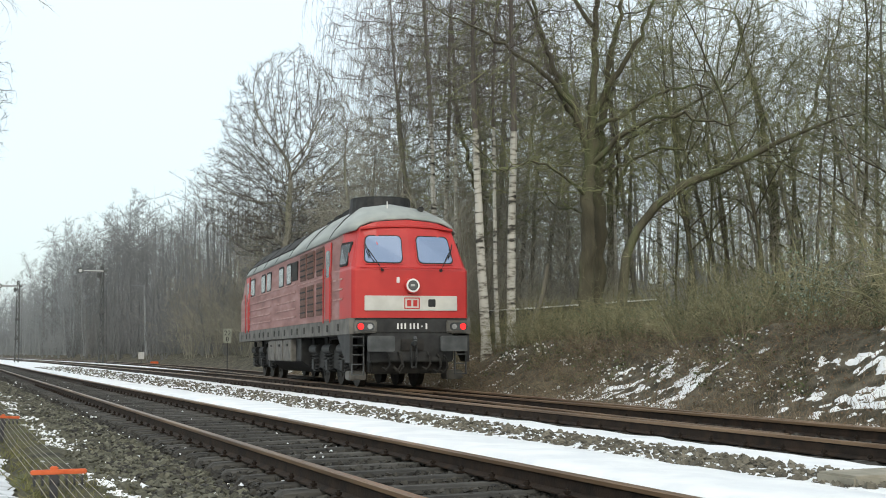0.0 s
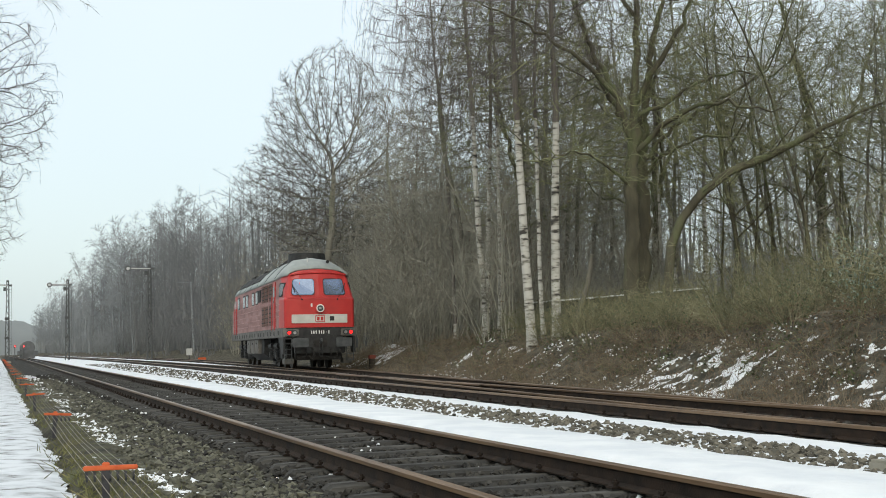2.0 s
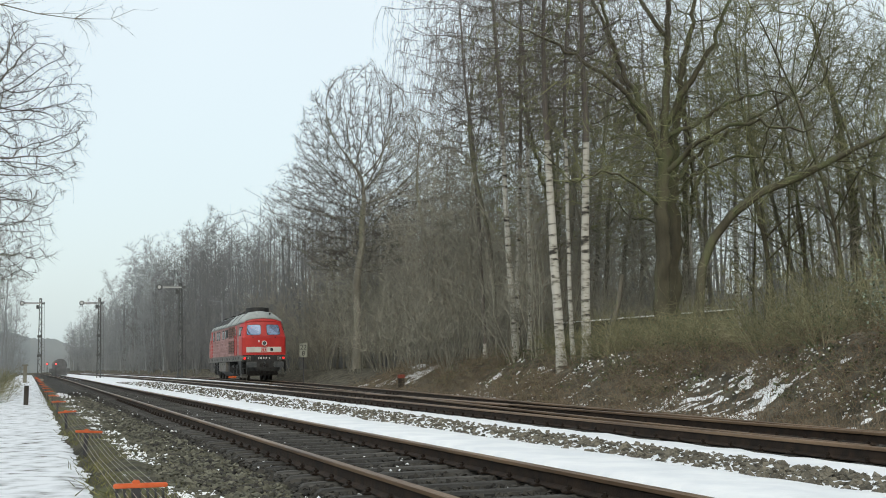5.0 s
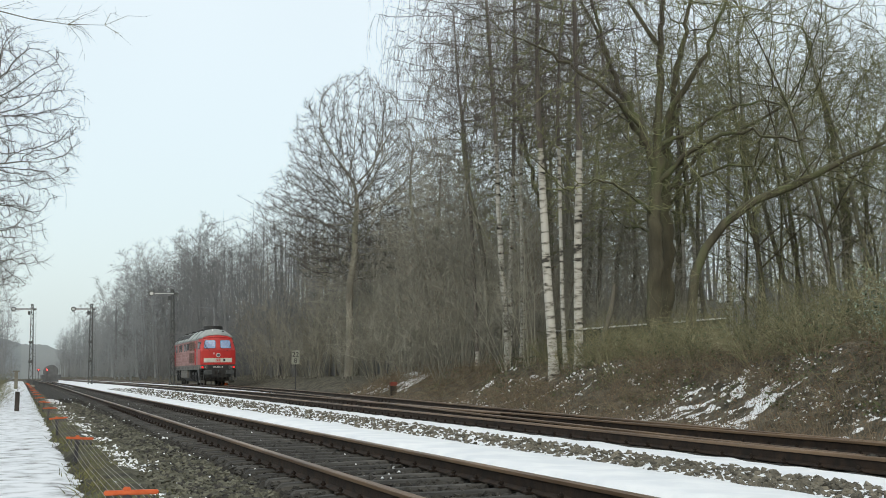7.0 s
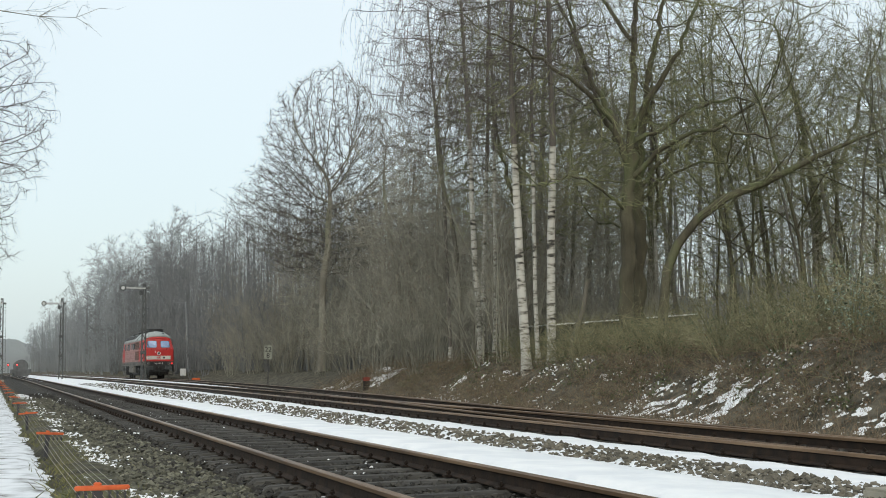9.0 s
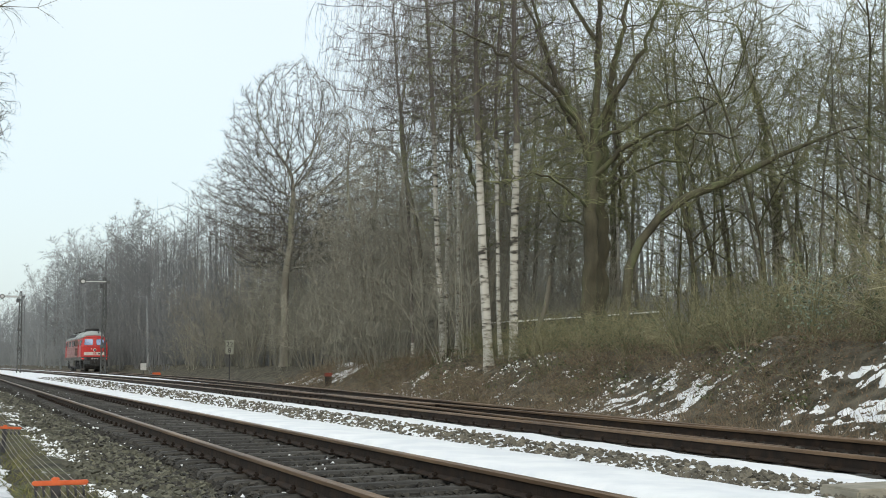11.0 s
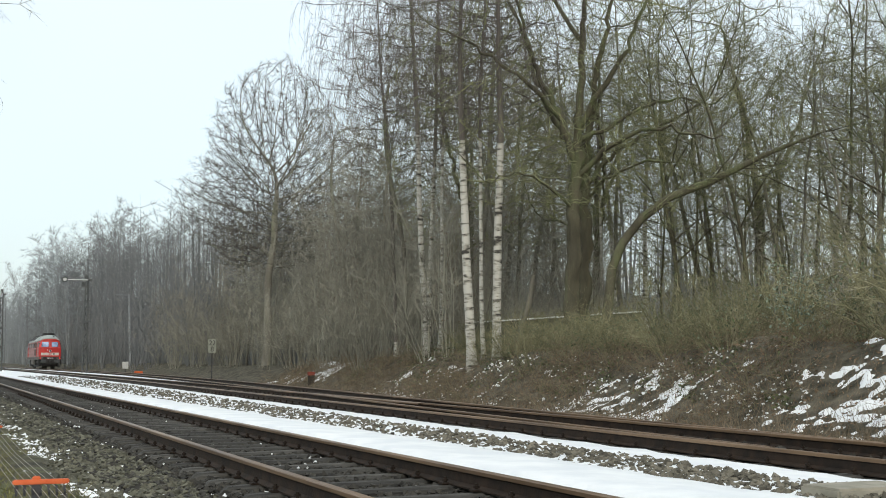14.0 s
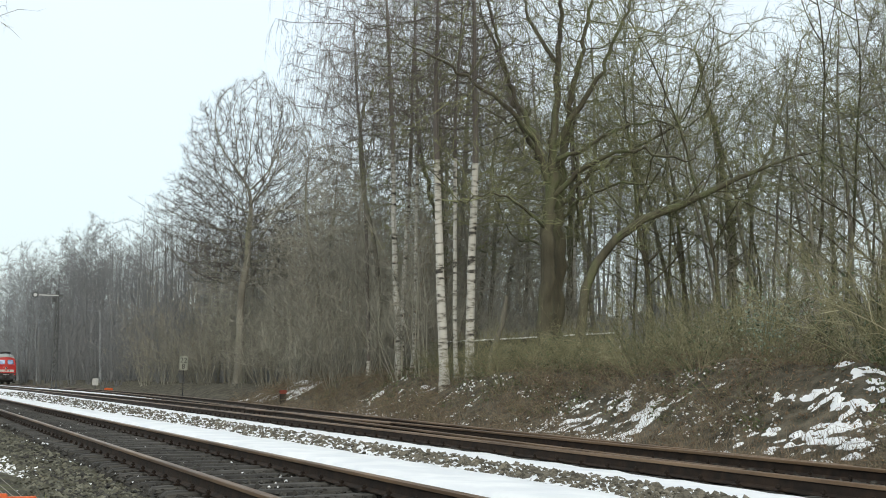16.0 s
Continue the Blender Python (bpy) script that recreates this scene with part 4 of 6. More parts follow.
def undergrowth():
    rng = random.Random(77)
    shrub = [thicket_meshes("shrub", 90 + i, h, 20, SHRUB, SHRUB, spread=0.75, shoots=7, sub=4, twig_len=0.6, twig_r=0.005, r=0.011, droop=-0.04,
                            leaves=EVERGREEN, leafiness=10) for i, h in enumerate((1.9, 2.4, 1.6))]
    bramble = [thicket_meshes("bramble", 95 + i, 0.9, 20, SHRUB, DRYGRASS, spread=1.3, shoots=5, sub=2, twig_len=0.45, twig_r=0.004, r=0.006, droop=-0.12,
                              leaves=DEADLEAF, leafiness=8) for i in range(2)]
    i = 0
    while i < 105:
        y = rng.uniform(9.5, 37)
        off = rng.uniform(1.9, 7.5)
        x = toe_x(y) + off
        if x / y > 1.2 or (off < 4.0 and 0.83 < x / y < 0.98):
            continue
        i += 1
        plant("shrub", shrub[rng.randrange(3)], stand(x, y, rng.uniform(0, 6.28), rng.uniform(0.7, 1.3) * (1.3 if y < 20 else 0.9 if y < 24 else 0.64)), "bare olive-green shrub with arching stems", "shrubs on the bank", "shrub", ("brushwood", "spray", "foliage"))
    i = 0
    while i < 150:
        y = 9.5 + 50 * rng.random() ** 1.3
        off = rng.uniform(0.4, 3.0)
        x = toe_x(y) + off
        if abs(y - 13.2) < 1.6 or (abs(y - 18.6) < 1.6 and off < 1.6):
            continue
        i += 1
        plant("bramble", bramble[rng.randrange(2)], stand(x, y, rng.uniform(0, 6.28), rng.uniform(0.6, 1.1)), "brown tangle of brambles and dead stalks", "brambles", "bramble", ("brushwood", "spray", "foliage"))
    for x, y in ((-0.95, 45), (-1.3, 50), (-1.0, 55), (-1.5, 61), (-1.2, 67), (-1.7, 74), (-1.5, 82), (-1.9, 92), (-1.8, 104)):
        plant("shrub", shrub[rng.randrange(3)], stand(x, y, rng.uniform(0, 6.28), rng.uniform(0.6, 0.9)), "bare brown shrub beside the path", "shrubs by the path", "shrub", ("brushwood", "spray", "foliage"))
    # evergreen shrub with broad leaves
    rl = random.Random(4)
    st, fo = Tubes(), Tubes()
    for _ in range(14):
        a = rl.uniform(0, 6.28)
        d = Vector((math.cos(a) * 0.28, math.sin(a) * 0.28, 1)).normalized()
        p, q, _r = limb(rl, st, Vector((0, 0, -0.1)), d, rl.uniform(1.2, 2.2), 0.014, 6, 0.1, 0, 4, 0.3)
        for k in range(2, 7):
            for _ in range(9):
                fo.leaf(p[k] + Vector((rl.gauss(0, 0.12), rl.gauss(0, 0.12), rl.gauss(0, 0.12))), bend(rl, Vector((0, 0, 0.1)), 0.7), rl.uniform(0.045, 0.085), rl)
    plant("evergreen_shrub", [st.mesh("ever_stems", SHRUB), fo.mesh("ever_leaves", PALE_LEAF, smooth=False)], stand(14.45, 17.3, 0, 1.0), "evergreen shrub with broad pale-backed leaves", "", "shrub", ("brushwood", "foliage"))
    # dry grass on the bank and green tufts by the path
    blades, tufts = Tubes(), Tubes()
    for _ in range(11000):
        y = 9 * (60 / 9) ** rng.random()
        off = abs(rng.gauss(0, 1.3)) - 0.25
        x = toe_x(y) + off
        p = Vector((x, y, ground_z(x, y) - 0.02))
        h = rng.uniform(0.06, 0.2) * (2.2 if rng.random() < 0.15 else 1.0)
        blades.twig(p, p + Vector((rng.gauss(0, 0.45) * h, rng.gauss(0, 0.45) * h, h)), 0.004 + 0.0001 * y)
    tagged(new("dry_grass", blades.mesh("dry_grass", DRYGRASS, smooth=False)), "dry straw-coloured grass at the foot of the bank", "grass", kind="stuff")
    ivy, litter = Tubes(), Tubes()
    for _ in range(26000):
        y = 9 * (46 / 9) ** rng.random()
        off = 1.1 + 6.5 * rng.random() ** 1.3
        x = toe_x(y) + off
        thick = noise.noise((x * 0.55, y * 0.45, 12)) + 0.5 * noise.noise((x * 1.7, y * 1.5, 5))
        if thick < 0.0 or (off < 4.0 and 0.83 < x / y < 0.98):
            continue
        p = Vector((x, y, ground_z(x, y) + abs(rng.gauss(0, 0.55)) * min(1.0, thick * 2.2) * smoothstep(0.8, 3, off)))
        ivy.leaf(p, bend(rng, Vector((-0.5, -0.4, 0.1)), 0.6), rng.uniform(0.045, 0.095), rng)
    for _ in range(14000):
        y = 9 * (60 / 9) ** rng.random()
        x = toe_x(y) + rng.uniform(-0.3, 5.0)
        litter.leaf(Vector((x, y, ground_z(x, y) + rng.uniform(0.0, 0.05))), bend(rng, Vector((0, 0, 0.2)), 0.9), rng.uniform(0.03, 0.07), rng)
    tagged(new("ivy", ivy.mesh("ivy", IVY, smooth=False)), "dark green ivy climbing through the undergrowth", "ivy", kind="stuff")
    tagged(new("dead_leaves", litter.mesh("dead_leaves", DEADLEAF, smooth=False)), "brown dead leaves lying on the bank", "leaves", kind="stuff")
    for _ in range(9000):
        y = 6 * (70 / 6) ** rng.random()
        x = 0.93 + rng.gauss(0, 0.17)
        if noise.noise((x * 1.2, y * 0.5, 2)) < -0.12:
            continue
        p = Vector((x, y, near_z(y) - 0.21))
        h = rng.uniform(0.03, 0.10)
        tufts.twig(p, p + Vector((rng.gauss(0, 0.8) * h, rng.gauss(0, 0.8) * h, h)), 0.006)
    tagged(new("grass_tufts", tufts.mesh("grass_tufts", GREENGRASS, smooth=False)), "short mossy grass tufts along the verge", "grass", kind="stuff")


def deep_wood(label, seed, count, xs, ys, height, twig_r, material, lowest=0.0, steepest=9.0):
    """The mass of the wood beyond its edge: bare trees too many and too far to tell apart."""
    rng = random.Random(seed)
    tb = Tubes()
    for _ in range(count):
        y = ys[0] + (ys[1] - ys[0]) * rng.random() ** 1.25
        x = xs[0] + (xs[1] - xs[0]) * rng.random() ** 1.3
        if not lowest < x / y < steepest:
            continue
        h = table(height, y) * rng.uniform(0.74, 1.0)
        r = twig_r * (0.6 + 0.4 * y / ys[0])
        foot = Vector((x, y, ground_z(x, y) - 0.1))
        tip = foot + Vector((rng.gauss(0, 0.4), rng.gauss(0, 0.4), h))
        tb.twig(foot, tip, 0.13 + r)
        for k in range(13):
            f = 0.22 + 0.72 * (k + rng.random()) / 13
            a = rng.uniform(0, 6.28)
            reach = h * 0.19 * math.sqrt(max(0.05, 1 - ((f - 0.55) / 0.5) ** 2)) * rng.uniform(0.7, 1.1)
            p = foot.lerp(tip, f)
            q = p + Vector((math.cos(a) * reach, math.sin(a) * reach, reach * rng.uniform(0.3, 0.9)))
            tb.twig(p, q, r * 1.3)
            for _k in range(9):
                u = p.lerp(q, rng.uniform(0.25, 1.0))
                tb.twig(u, u + Vector((rng.gauss(0, 0.5), rng.gauss(0, 0.5), rng.uniform(0.0, 0.9))) * rng.uniform(0.4, 0.9), r * 0.75)
    tagged(new("deep_wood", tb.mesh("deep_wood", material, smooth=False)), label, "wood", kind="stuff")


woods()
named_trees()
undergrowth()
# The mist over the deep wood lies in its two haze-pale colours.
deep_wood("dense bare trees deep in the wood, greyed for mist", 201, 210, (25, 50), (76, 125), [(70, 15), (100, 16), (130, 17)], 0.017, BARK_FAR, 0.24, 0.52)
deep_wood("bare trees far back in the wood above the bank, paled for mist", 204, 200, (30, 95), (46, 100), [(46, 12), (70, 13), (100, 14)], 0.013, BARK_DISTANT, 0.50, 1.25)
deep_wood("dense bare trees of the forest edge, greyed for mist", 202, 300, (21.5, 38), (88, 310), [(88, 17), (110, 18.5), (126, 20), (150, 21.5), (200, 23.5), (320, 25)], 0.021, BARK_FAR)
deep_wood("bare trees of the distant forest, paled for mist", 203, 150, (20.5, 40), (300, 720), [(300, 22.5), (450, 24), (750, 24)], 0.06, BARK_DISTANT)


# ------------------------------------------------------------------ locomotive
RED = mat("traffic_red_paint", [(0.40, 0.020, 0.020), (0.47, 0.028, 0.026)], 1.5, 0.38, bump=0.03, bscale=8, spec=0.5)
RED_DULL = mat("dusty_red_paint", [(0.21, 0.10, 0.094), (0.29, 0.14, 0.13), (0.36, 0.21, 0.20)], 1.6, 0.55, bump=0.05, bscale=10, stretch=(1, 0.5, 2), spec=0.4)
RIB = mat("dust_on_ribs", [(0.36, 0.20, 0.185), (0.48, 0.33, 0.31)], 3.0, 0.7, bump=0.1)
ROOF_GREY = mat("dirty_grey_roof_paint", [(0.25, 0.275, 0.27), (0.37, 0.40, 0.39)], 1.5, 0.6, bump=0.1, bscale=12, stretch=(1, 0.4, 1))
FRAME_GREY = mat("dusty_grey_frame_paint", [(0.09, 0.088, 0.082), (0.165, 0.16, 0.148)], 3.0, 0.7, bump=0.2, bscale=20)
DARK = mat("sooty_dark_grey_paint", [(0.016, 0.017, 0.018), (0.038, 0.039, 0.040)], 4.0, 0.6, bump=0.2, bscale=20)
BLACK = mat("black_grime", [(0.012, 0.012, 0.012), (0.03, 0.028, 0.026)], 5.0, 0.7, bump=0.3, bscale=25)
BUFFER_GREY = mat("greasy_grey_steel", [(0.055, 0.06, 0.064), (0.095, 0.102, 0.106)], 4.0, 0.5, 0.2, bump=0.15, bscale=20)
BAND = mat("off_white_paint", [(0.46, 0.46, 0.43), (0.56, 0.56, 0.53)], 3.0, 0.5, bump=0.05)
PALE_BOX = mat("grey_brown_box_paint", [(0.10, 0.096, 0.088), (0.18, 0.172, 0.158)], 4.0, 0.7, bump=0.15)
GLASS = mat("reflecting_windscreen", [(0.22, 0.28, 0.40), (0.26, 0.32, 0.44)], 1.0, 0.06, 0.75, bump=0.0, spec=0.8)
SIDE_GLASS = mat("dull_side_window", [(0.20, 0.215, 0.22), (0.28, 0.295, 0.30)], 1.0, 0.15, 0.6, bump=0.0, spec=0.8)
DARK_GLASS = mat("dark_window", [(0.03, 0.035, 0.04), (0.06, 0.065, 0.07)], 2.0, 0.1, bump=0.0, spec=0.7)
RUBBER = mat("black_rubber", [(0.015, 0.015, 0.016), (0.03, 0.03, 0.03)], 6.0, 0.7, bump=0.05)
WHITE_PAINT = mat("white_paint", [(0.66, 0.66, 0.66), (0.75, 0.75, 0.74)], 5.0, 0.5, bump=0.03)
GRILLE = mat("dusty_grille", [(0.12, 0.075, 0.065), (0.20, 0.12, 0.10)], 6.0, 0.8, bump=0.8, bscale=30)
LAMP_RED = glow("lit_red_tail_lamp", (1.0, 0.012, 0.015), 1.3)
LAMP_CLEAR = mat("clear_lamp_lens", [(0.35, 0.36, 0.37), (0.5, 0.51, 0.52)], 10, 0.1, 0.5, bump=0)
WHEEL = mat("dark_wheel_steel", [(0.03, 0.028, 0.026), (0.07, 0.06, 0.052)], 4.0, 0.6, 0.4, bump=0.2)


def soft_edges(ob, width, angle=0.4, segments=2):
    m = ob.modifiers.new("bevel", "BEVEL")
    m.width, m.segments, m.limit_method, m.angle_limit = width, segments, "ANGLE", angle
    return ob


def shell(rows, mirror_y=9.8):
    """A shell from rows of half sections (front to middle), mirrored across the centre line and end to end."""
    bm = bmesh.new()
    full = rows + [[(x, 2 * mirror_y - y, z) for x, y, z in r] for r in reversed(rows)]
    for s in (1, -1):
        grid = [[bm.verts.new((s * x, y, z)) for x, y, z in r] for r in full]
        for a, b in zip(grid, grid[1:]):
            for i in range(len(a) - 1):
                bm.faces.new((a[i], a[i + 1], b[i + 1], b[i]) if s > 0 else (a[i], b[i], b[i + 1], a[i + 1]))
    bmesh.ops.remove_doubles(bm, verts=bm.verts, dist=0.001)
    return bm


def face_front(z):
    """Where the raked windscreen front stands at height z."""
    return 0.03 + (z - 2.86) * 0.33


def rounded_plate(bm, x0, x1, z0, z1, rad, place, thick, n=4):
    """A plate with rounded corners; place(x, z, d) gives a point d metres in front of the surface."""
    pts = []
    for cx, cz, a0 in ((x1 - rad, z1 - rad, 0), (x0 + rad, z1 - rad, 90), (x0 + rad, z0 + rad, 180), (x1 - rad, z0 + rad, 270)):
        pts += [(cx + rad * math.cos(radians(a0 + 90 * k / n)), cz + rad * math.sin(radians(a0 + 90 * k / n))) for k in range(n + 1)]
    top = [bm.verts.new(place(x, z, thick)) for x, z in pts]
    low = [bm.verts.new(place(x, z, -0.03)) for x, z in pts]
    bm.faces.new(top)
    for i in range(len(pts)):
        j = (i + 1) % len(pts)
        bm.faces.new((top[i], low[i], low[j], top[j]))
    return bm


def locomotive():
    loco = empty("locomotive", label="red diesel locomotive with grey roof and lit tail lamps", category="locomotive")
    w = 1.475
    # nose and sides, one shell: centre line of the nose to the cab corner, then along the side
    for flip in (0, 1):
        nose = bmesh.new()
        for s in (1, -1):
            def P(x, y, z):
                return nose.verts.new((s * x, y if not flip else 19.6 - y, z))
            g = [[P(0, -0.05, 1.66), P(0, -0.05, 2.80), P(0, 0.03, 2.86), P(0, 0.42, 4.04)],
                 [P(0.8, -0.035, 1.66), P(0.8, -0.035, 2.80), P(0.8, 0.04, 2.86), P(0.75, 0.44, 3.98)],
                 [P(1.36, 0.0, 1.66), P(1.36, 0.0, 2.80), P(1.33, 0.08, 2.86), P(1.14, 0.50, 3.84)],
                 [P(1.43, 0.10, 1.66), P(1.43, 0.10, 2.80), P(1.40, 0.16, 2.86), P(1.18, 0.58, 3.79)],
                 [P(w, 1.2, 1.66), P(w, 1.2, 2.80), P(1.46, 1.2, 2.86), P(1.38, 1.2, 3.75)]]
            for a, b in zip(g, g[1:]):
                for i in range(3):
                    nose.faces.new((a[i], a[i + 1], b[i + 1], b[i]))
        bmesh.ops.remove_doubles(nose, verts=nose.verts, dist=0.001)
        soft_edges(part("cab", nose, RED_DULL if flip else RED, loco, "dusty red cab" if flip else "bright red cab", smooth=False), 0.03)
    side = shell([[(w, 1.2, 1.66), (w, 1.2, 2.80), (1.46, 1.2, 2.86), (1.38, 1.2, 3.75)],
                  [(w, 2.0, 1.66), (w, 2.0, 2.80), (w, 2.0, 2.86), (1.44, 2.0, 3.71)],
                  [(w, 9.8, 1.66), (w, 9.8, 2.80), (w, 9.8, 2.86), (1.44, 9.8, 3.71)]])
    body = part("body", side, RED_DULL, loco, "dusty faded red body sides")
    crest = [(1.47, 3.69), (1.32, 3.92), (1.04, 4.22), (0.72, 4.48), (0.0, 4.58)]
    roof = shell([[(1.22, 0.52, 3.78), (1.14, 0.47, 3.87), (0.90, 0.43, 3.97), (0.5, 0.41, 4.03), (0.0, 0.40, 4.06)],
                  [(1.33, 0.75, 3.76), (1.22, 0.72, 3.93), (0.97, 0.70, 4.10), (0.54, 0.70, 4.21), (0.0, 0.70, 4.25)],
                  [(1.40, 1.2, 3.74), (1.28, 1.2, 3.93), (1.03, 1.2, 4.16), (0.64, 1.2, 4.36), (0.0, 1.2, 4.43)],
                  [(x, 2.0, z) for x, z in crest], [(x, 9.8, z) for x, z in crest]])
    rf = part("roof", roof, ROOF_GREY, loco, "dirty grey curved roof", smooth=True)
    th = rf.modifiers.new("thick", "SOLIDIFY")
    th.thickness, th.offset = 0.05, 0
    # frame
    bm = bmesh.new()
    box(bm, -1.49, 1.49, 0.05, 19.55, 1.28, 1.655, 0.01)
    frame_part = part("underframe", bm, FRAME_GREY, loco, "dusty grey underframe band")
    # Jacking holes as flat black plates that paint the dark inside them.
    for i in range(17):
        for s in (-1, 1):
            bm = bmesh.new()
            y = 1.2 + i * 1.08 + (0.2 if i % 3 else 0)
            box(bm, s * 1.485 - 0.015, s * 1.485 + 0.015, y, y + 0.2, 1.37, 1.55, 0.008)
            part("pocket", bm, BLACK, frame_part)
    # ribs, windows and grilles of the sides
    for s in (-1, 1):
        for z, y0, y1 in ((2.62, 7.2, 18.9), (2.38, 7.2, 10.7), (2.38, 11.9, 18.9), (2.14, 7.2, 10.7), (2.14, 11.9, 18.9), (1.90, 7.2, 10.7), (1.90, 11.9, 18.9),
                          (2.62, 0.9, 1.9), (2.38, 0.9, 1.9), (2.14, 0.9, 1.9), (2.86, 7.2, 18.9), (2.78, 3.0, 6.7)):
            bm = bmesh.new()
            box(bm, s * 1.478 - 0.018, s * 1.478 + 0.018, y0, y1, z - 0.02, z + 0.02, 0.006)
            part("rib", bm, RIB, body)
        for y0, y1 in ((7.95, 8.8), (9.35, 10.25), (11.8, 12.7), (13.05, 13.95), (15.5, 16.5)):
            put = lambda y, z, d, s=s: (s * (1.468 + d), y, z)
            bm = rounded_plate(bmesh.new(), y0, y1, 2.86, 3.52, 0.12, put, 0.012)
            win = part("window", bm, RUBBER, loco)
            bm = rounded_plate(bmesh.new(), y0 + 0.06, y1 - 0.06, 2.92, 3.46, 0.10, put, 0.018)
            part("pane", bm, SIDE_GLASS, win)
        for y0, y1 in ((3.1, 4.0), (4.4, 5.3), (5.55, 6.4)):
            for z0, z1 in ((2.86, 3.6), (1.82, 2.68)):
                bm = bmesh.new()
                box(bm, s * 1.478 - 0.02, s * 1.478 + 0.02, y0, y1, z0, z1, 0.01)
                gr = part("grille", bm, GRILLE, loco, "dusty ventilation grille")
                for k in range(9):
                    bm = bmesh.new()
                    z = z0 + 0.05 + (z1 - z0 - 0.1) * k / 8
                    box(bm, s * 1.50 - 0.012, s * 1.50 + 0.012, y0 + 0.04, y1 - 0.04, z - 0.018, z + 0.018)
                    part("slat", bm, BLACK if k % 2 else GRILLE, gr)
        bm = bmesh.new()
        box(bm, s * 1.475 - 0.02, s * 1.475 + 0.02, 6.9, 7.75, 2.95, 3.5, 0.01)
        part("air_intake", bm, BLACK, loco, "black louvred air intake")
        # cab door with window, handrails, and the cab's side window
        for y in (2.15, 17.45 - 0.7):
            bm = bmesh.new()
            box(bm, s * 1.478 - 0.015, s * 1.478 + 0.015, y, y + 0.72, 1.70, 3.62, 0.01)
            door = part("cab_door", bm, RED, loco)
            bm = rounded_plate(bmesh.new(), y + 0.12, y + 0.6, 2.75, 3.42, 0.08, lambda yy, z, d, s=s: (s * (1.488 + d), yy, z), 0.012)
            part("pane", bm, DARK_GLASS, door)
            for yy in (y - 0.06, y + 0.78):
                rodm = bmesh.new()
                rod(rodm, (s * 1.53, yy, 1.6), (s * 1.53, yy, 3.0), 0.016, sides=6)
                part("handrail", rodm, RED, door)
        bm = bmesh.new()

        def slanted(y, z, d, s=s):
            t = (z - 2.86) / 0.92
            front = 1.40 + (1.19 - 1.40) * t
            back = 1.46 + (1.385 - 1.46) * t
            f = min(1.0, max(0.0, (y - (0.16 + 0.42 * t)) / (1.2 - 0.16 - 0.42 * t)))
            return (s * (front + (back - front) * f + 0.02 + d), y, z)
        rounded_plate(bm, 0.52, 1.15, 2.92, 3.50, 0.06, slanted, 0.02)
        sw = part("cab_window", bm, RUBBER, loco)
        bm = rounded_plate(bmesh.new(), 0.58, 1.09, 2.97, 3.45, 0.05, slanted, 0.028)
        part("pane", bm, DARK_GLASS, sw)
    # windscreens with rubber frames and wipers
    for x0, x1 in ((-1.17, -0.16), (0.16, 1.12)):
        put = lambda x, z, d: (x * (1 - 0.12 * (z - 2.9)), face_front(z) + 0.012 * min(abs(x), 0.8) + 0.06 * max(0.0, abs(x) - 0.8) + 0.09 * (abs(x) / 1.14) ** 1.5 * (z - 2.86) - 0.012 - d, z + 0.3 * d)
        bm = rounded_plate(bmesh.new(), x0, x1, 2.92, 3.66, 0.13, put, 0.012)
        ws = part("windscreen", bm, RED, loco)
        bm = rounded_plate(bmesh.new(), x0 + 0.025, x1 - 0.025, 2.945, 3.635, 0.12, put, 0.017)
        part("rubber_seal", bm, RUBBER, ws)
        bm = rounded_plate(bmesh.new(), x0 + 0.05, x1 - 0.05, 2.97, 3.61, 0.11, put, 0.022)
        part("pane", bm, GLASS, ws, "sky-reflecting windscreen glass")
        sgn = -1 if x0 < 0 else 1
        bm = bmesh.new()
        rod(bm, (sgn * 0.72, -0.06, 2.79), (sgn * 1.02, 0.10, 3.28), 0.012, sides=6)
        rod(bm, (sgn * 0.98, 0.06, 3.12), (sgn * 1.08, 0.20, 3.44), 0.014, sides=6)
        rod(bm, (sgn * 0.72, 0.05, 2.80), (sgn * 0.72, -0.09, 2.78), 0.035, sides=8)
        part("wiper", bm, RUBBER, ws)
    # visor under the roof edge and grab rail under the windscreens
    bm = bmesh.new()
    hose(bm, [(-1.15, 0.40, 3.80), (-0.6, 0.36, 3.86), (0, 0.35, 3.88), (0.6, 0.36, 3.86), (1.15, 0.40, 3.80)], 0.035)
    part("rain_gutter", bm, RED, loco)
    bm = bmesh.new()
    hose(bm, [(-1.25, -0.02, 2.84), (-0.9, -0.09, 2.845), (0.9, -0.09, 2.845), (1.25, -0.02, 2.84)], 0.014)
    part("handrail", bm, RED, loco)
    # white band, plain emblem, socket, lamps
    bm = bmesh.new()
    box(bm, -1.14, 1.12, -0.062, 0.02, 1.83, 2.18, 0.008)
    band = part("white_band", bm, BAND, loco, "off-white band across the nose")
    bm = bmesh.new()
    for a in ((-0.19, 0.19, 1.87, 1.895), (-0.19, 0.19, 2.115, 2.14), (-0.19, -0.165, 1.87, 2.14), (0.165, 0.19, 1.87, 2.14),
              (-0.12, -0.02, 1.93, 2.08), (0.03, 0.13, 1.93, 2.08)):
        box(bm, a[0], a[1], -0.067, -0.055, a[2], a[3])
    part("emblem", bm, RED, band, "plain red outlined square emblem")
    bm = bmesh.new()
    box(bm, 0.40, 0.58, -0.075, 0.0, 1.92, 2.10, 0.01)
    part("socket", bm, DARK, band)
    bm = bmesh.new()
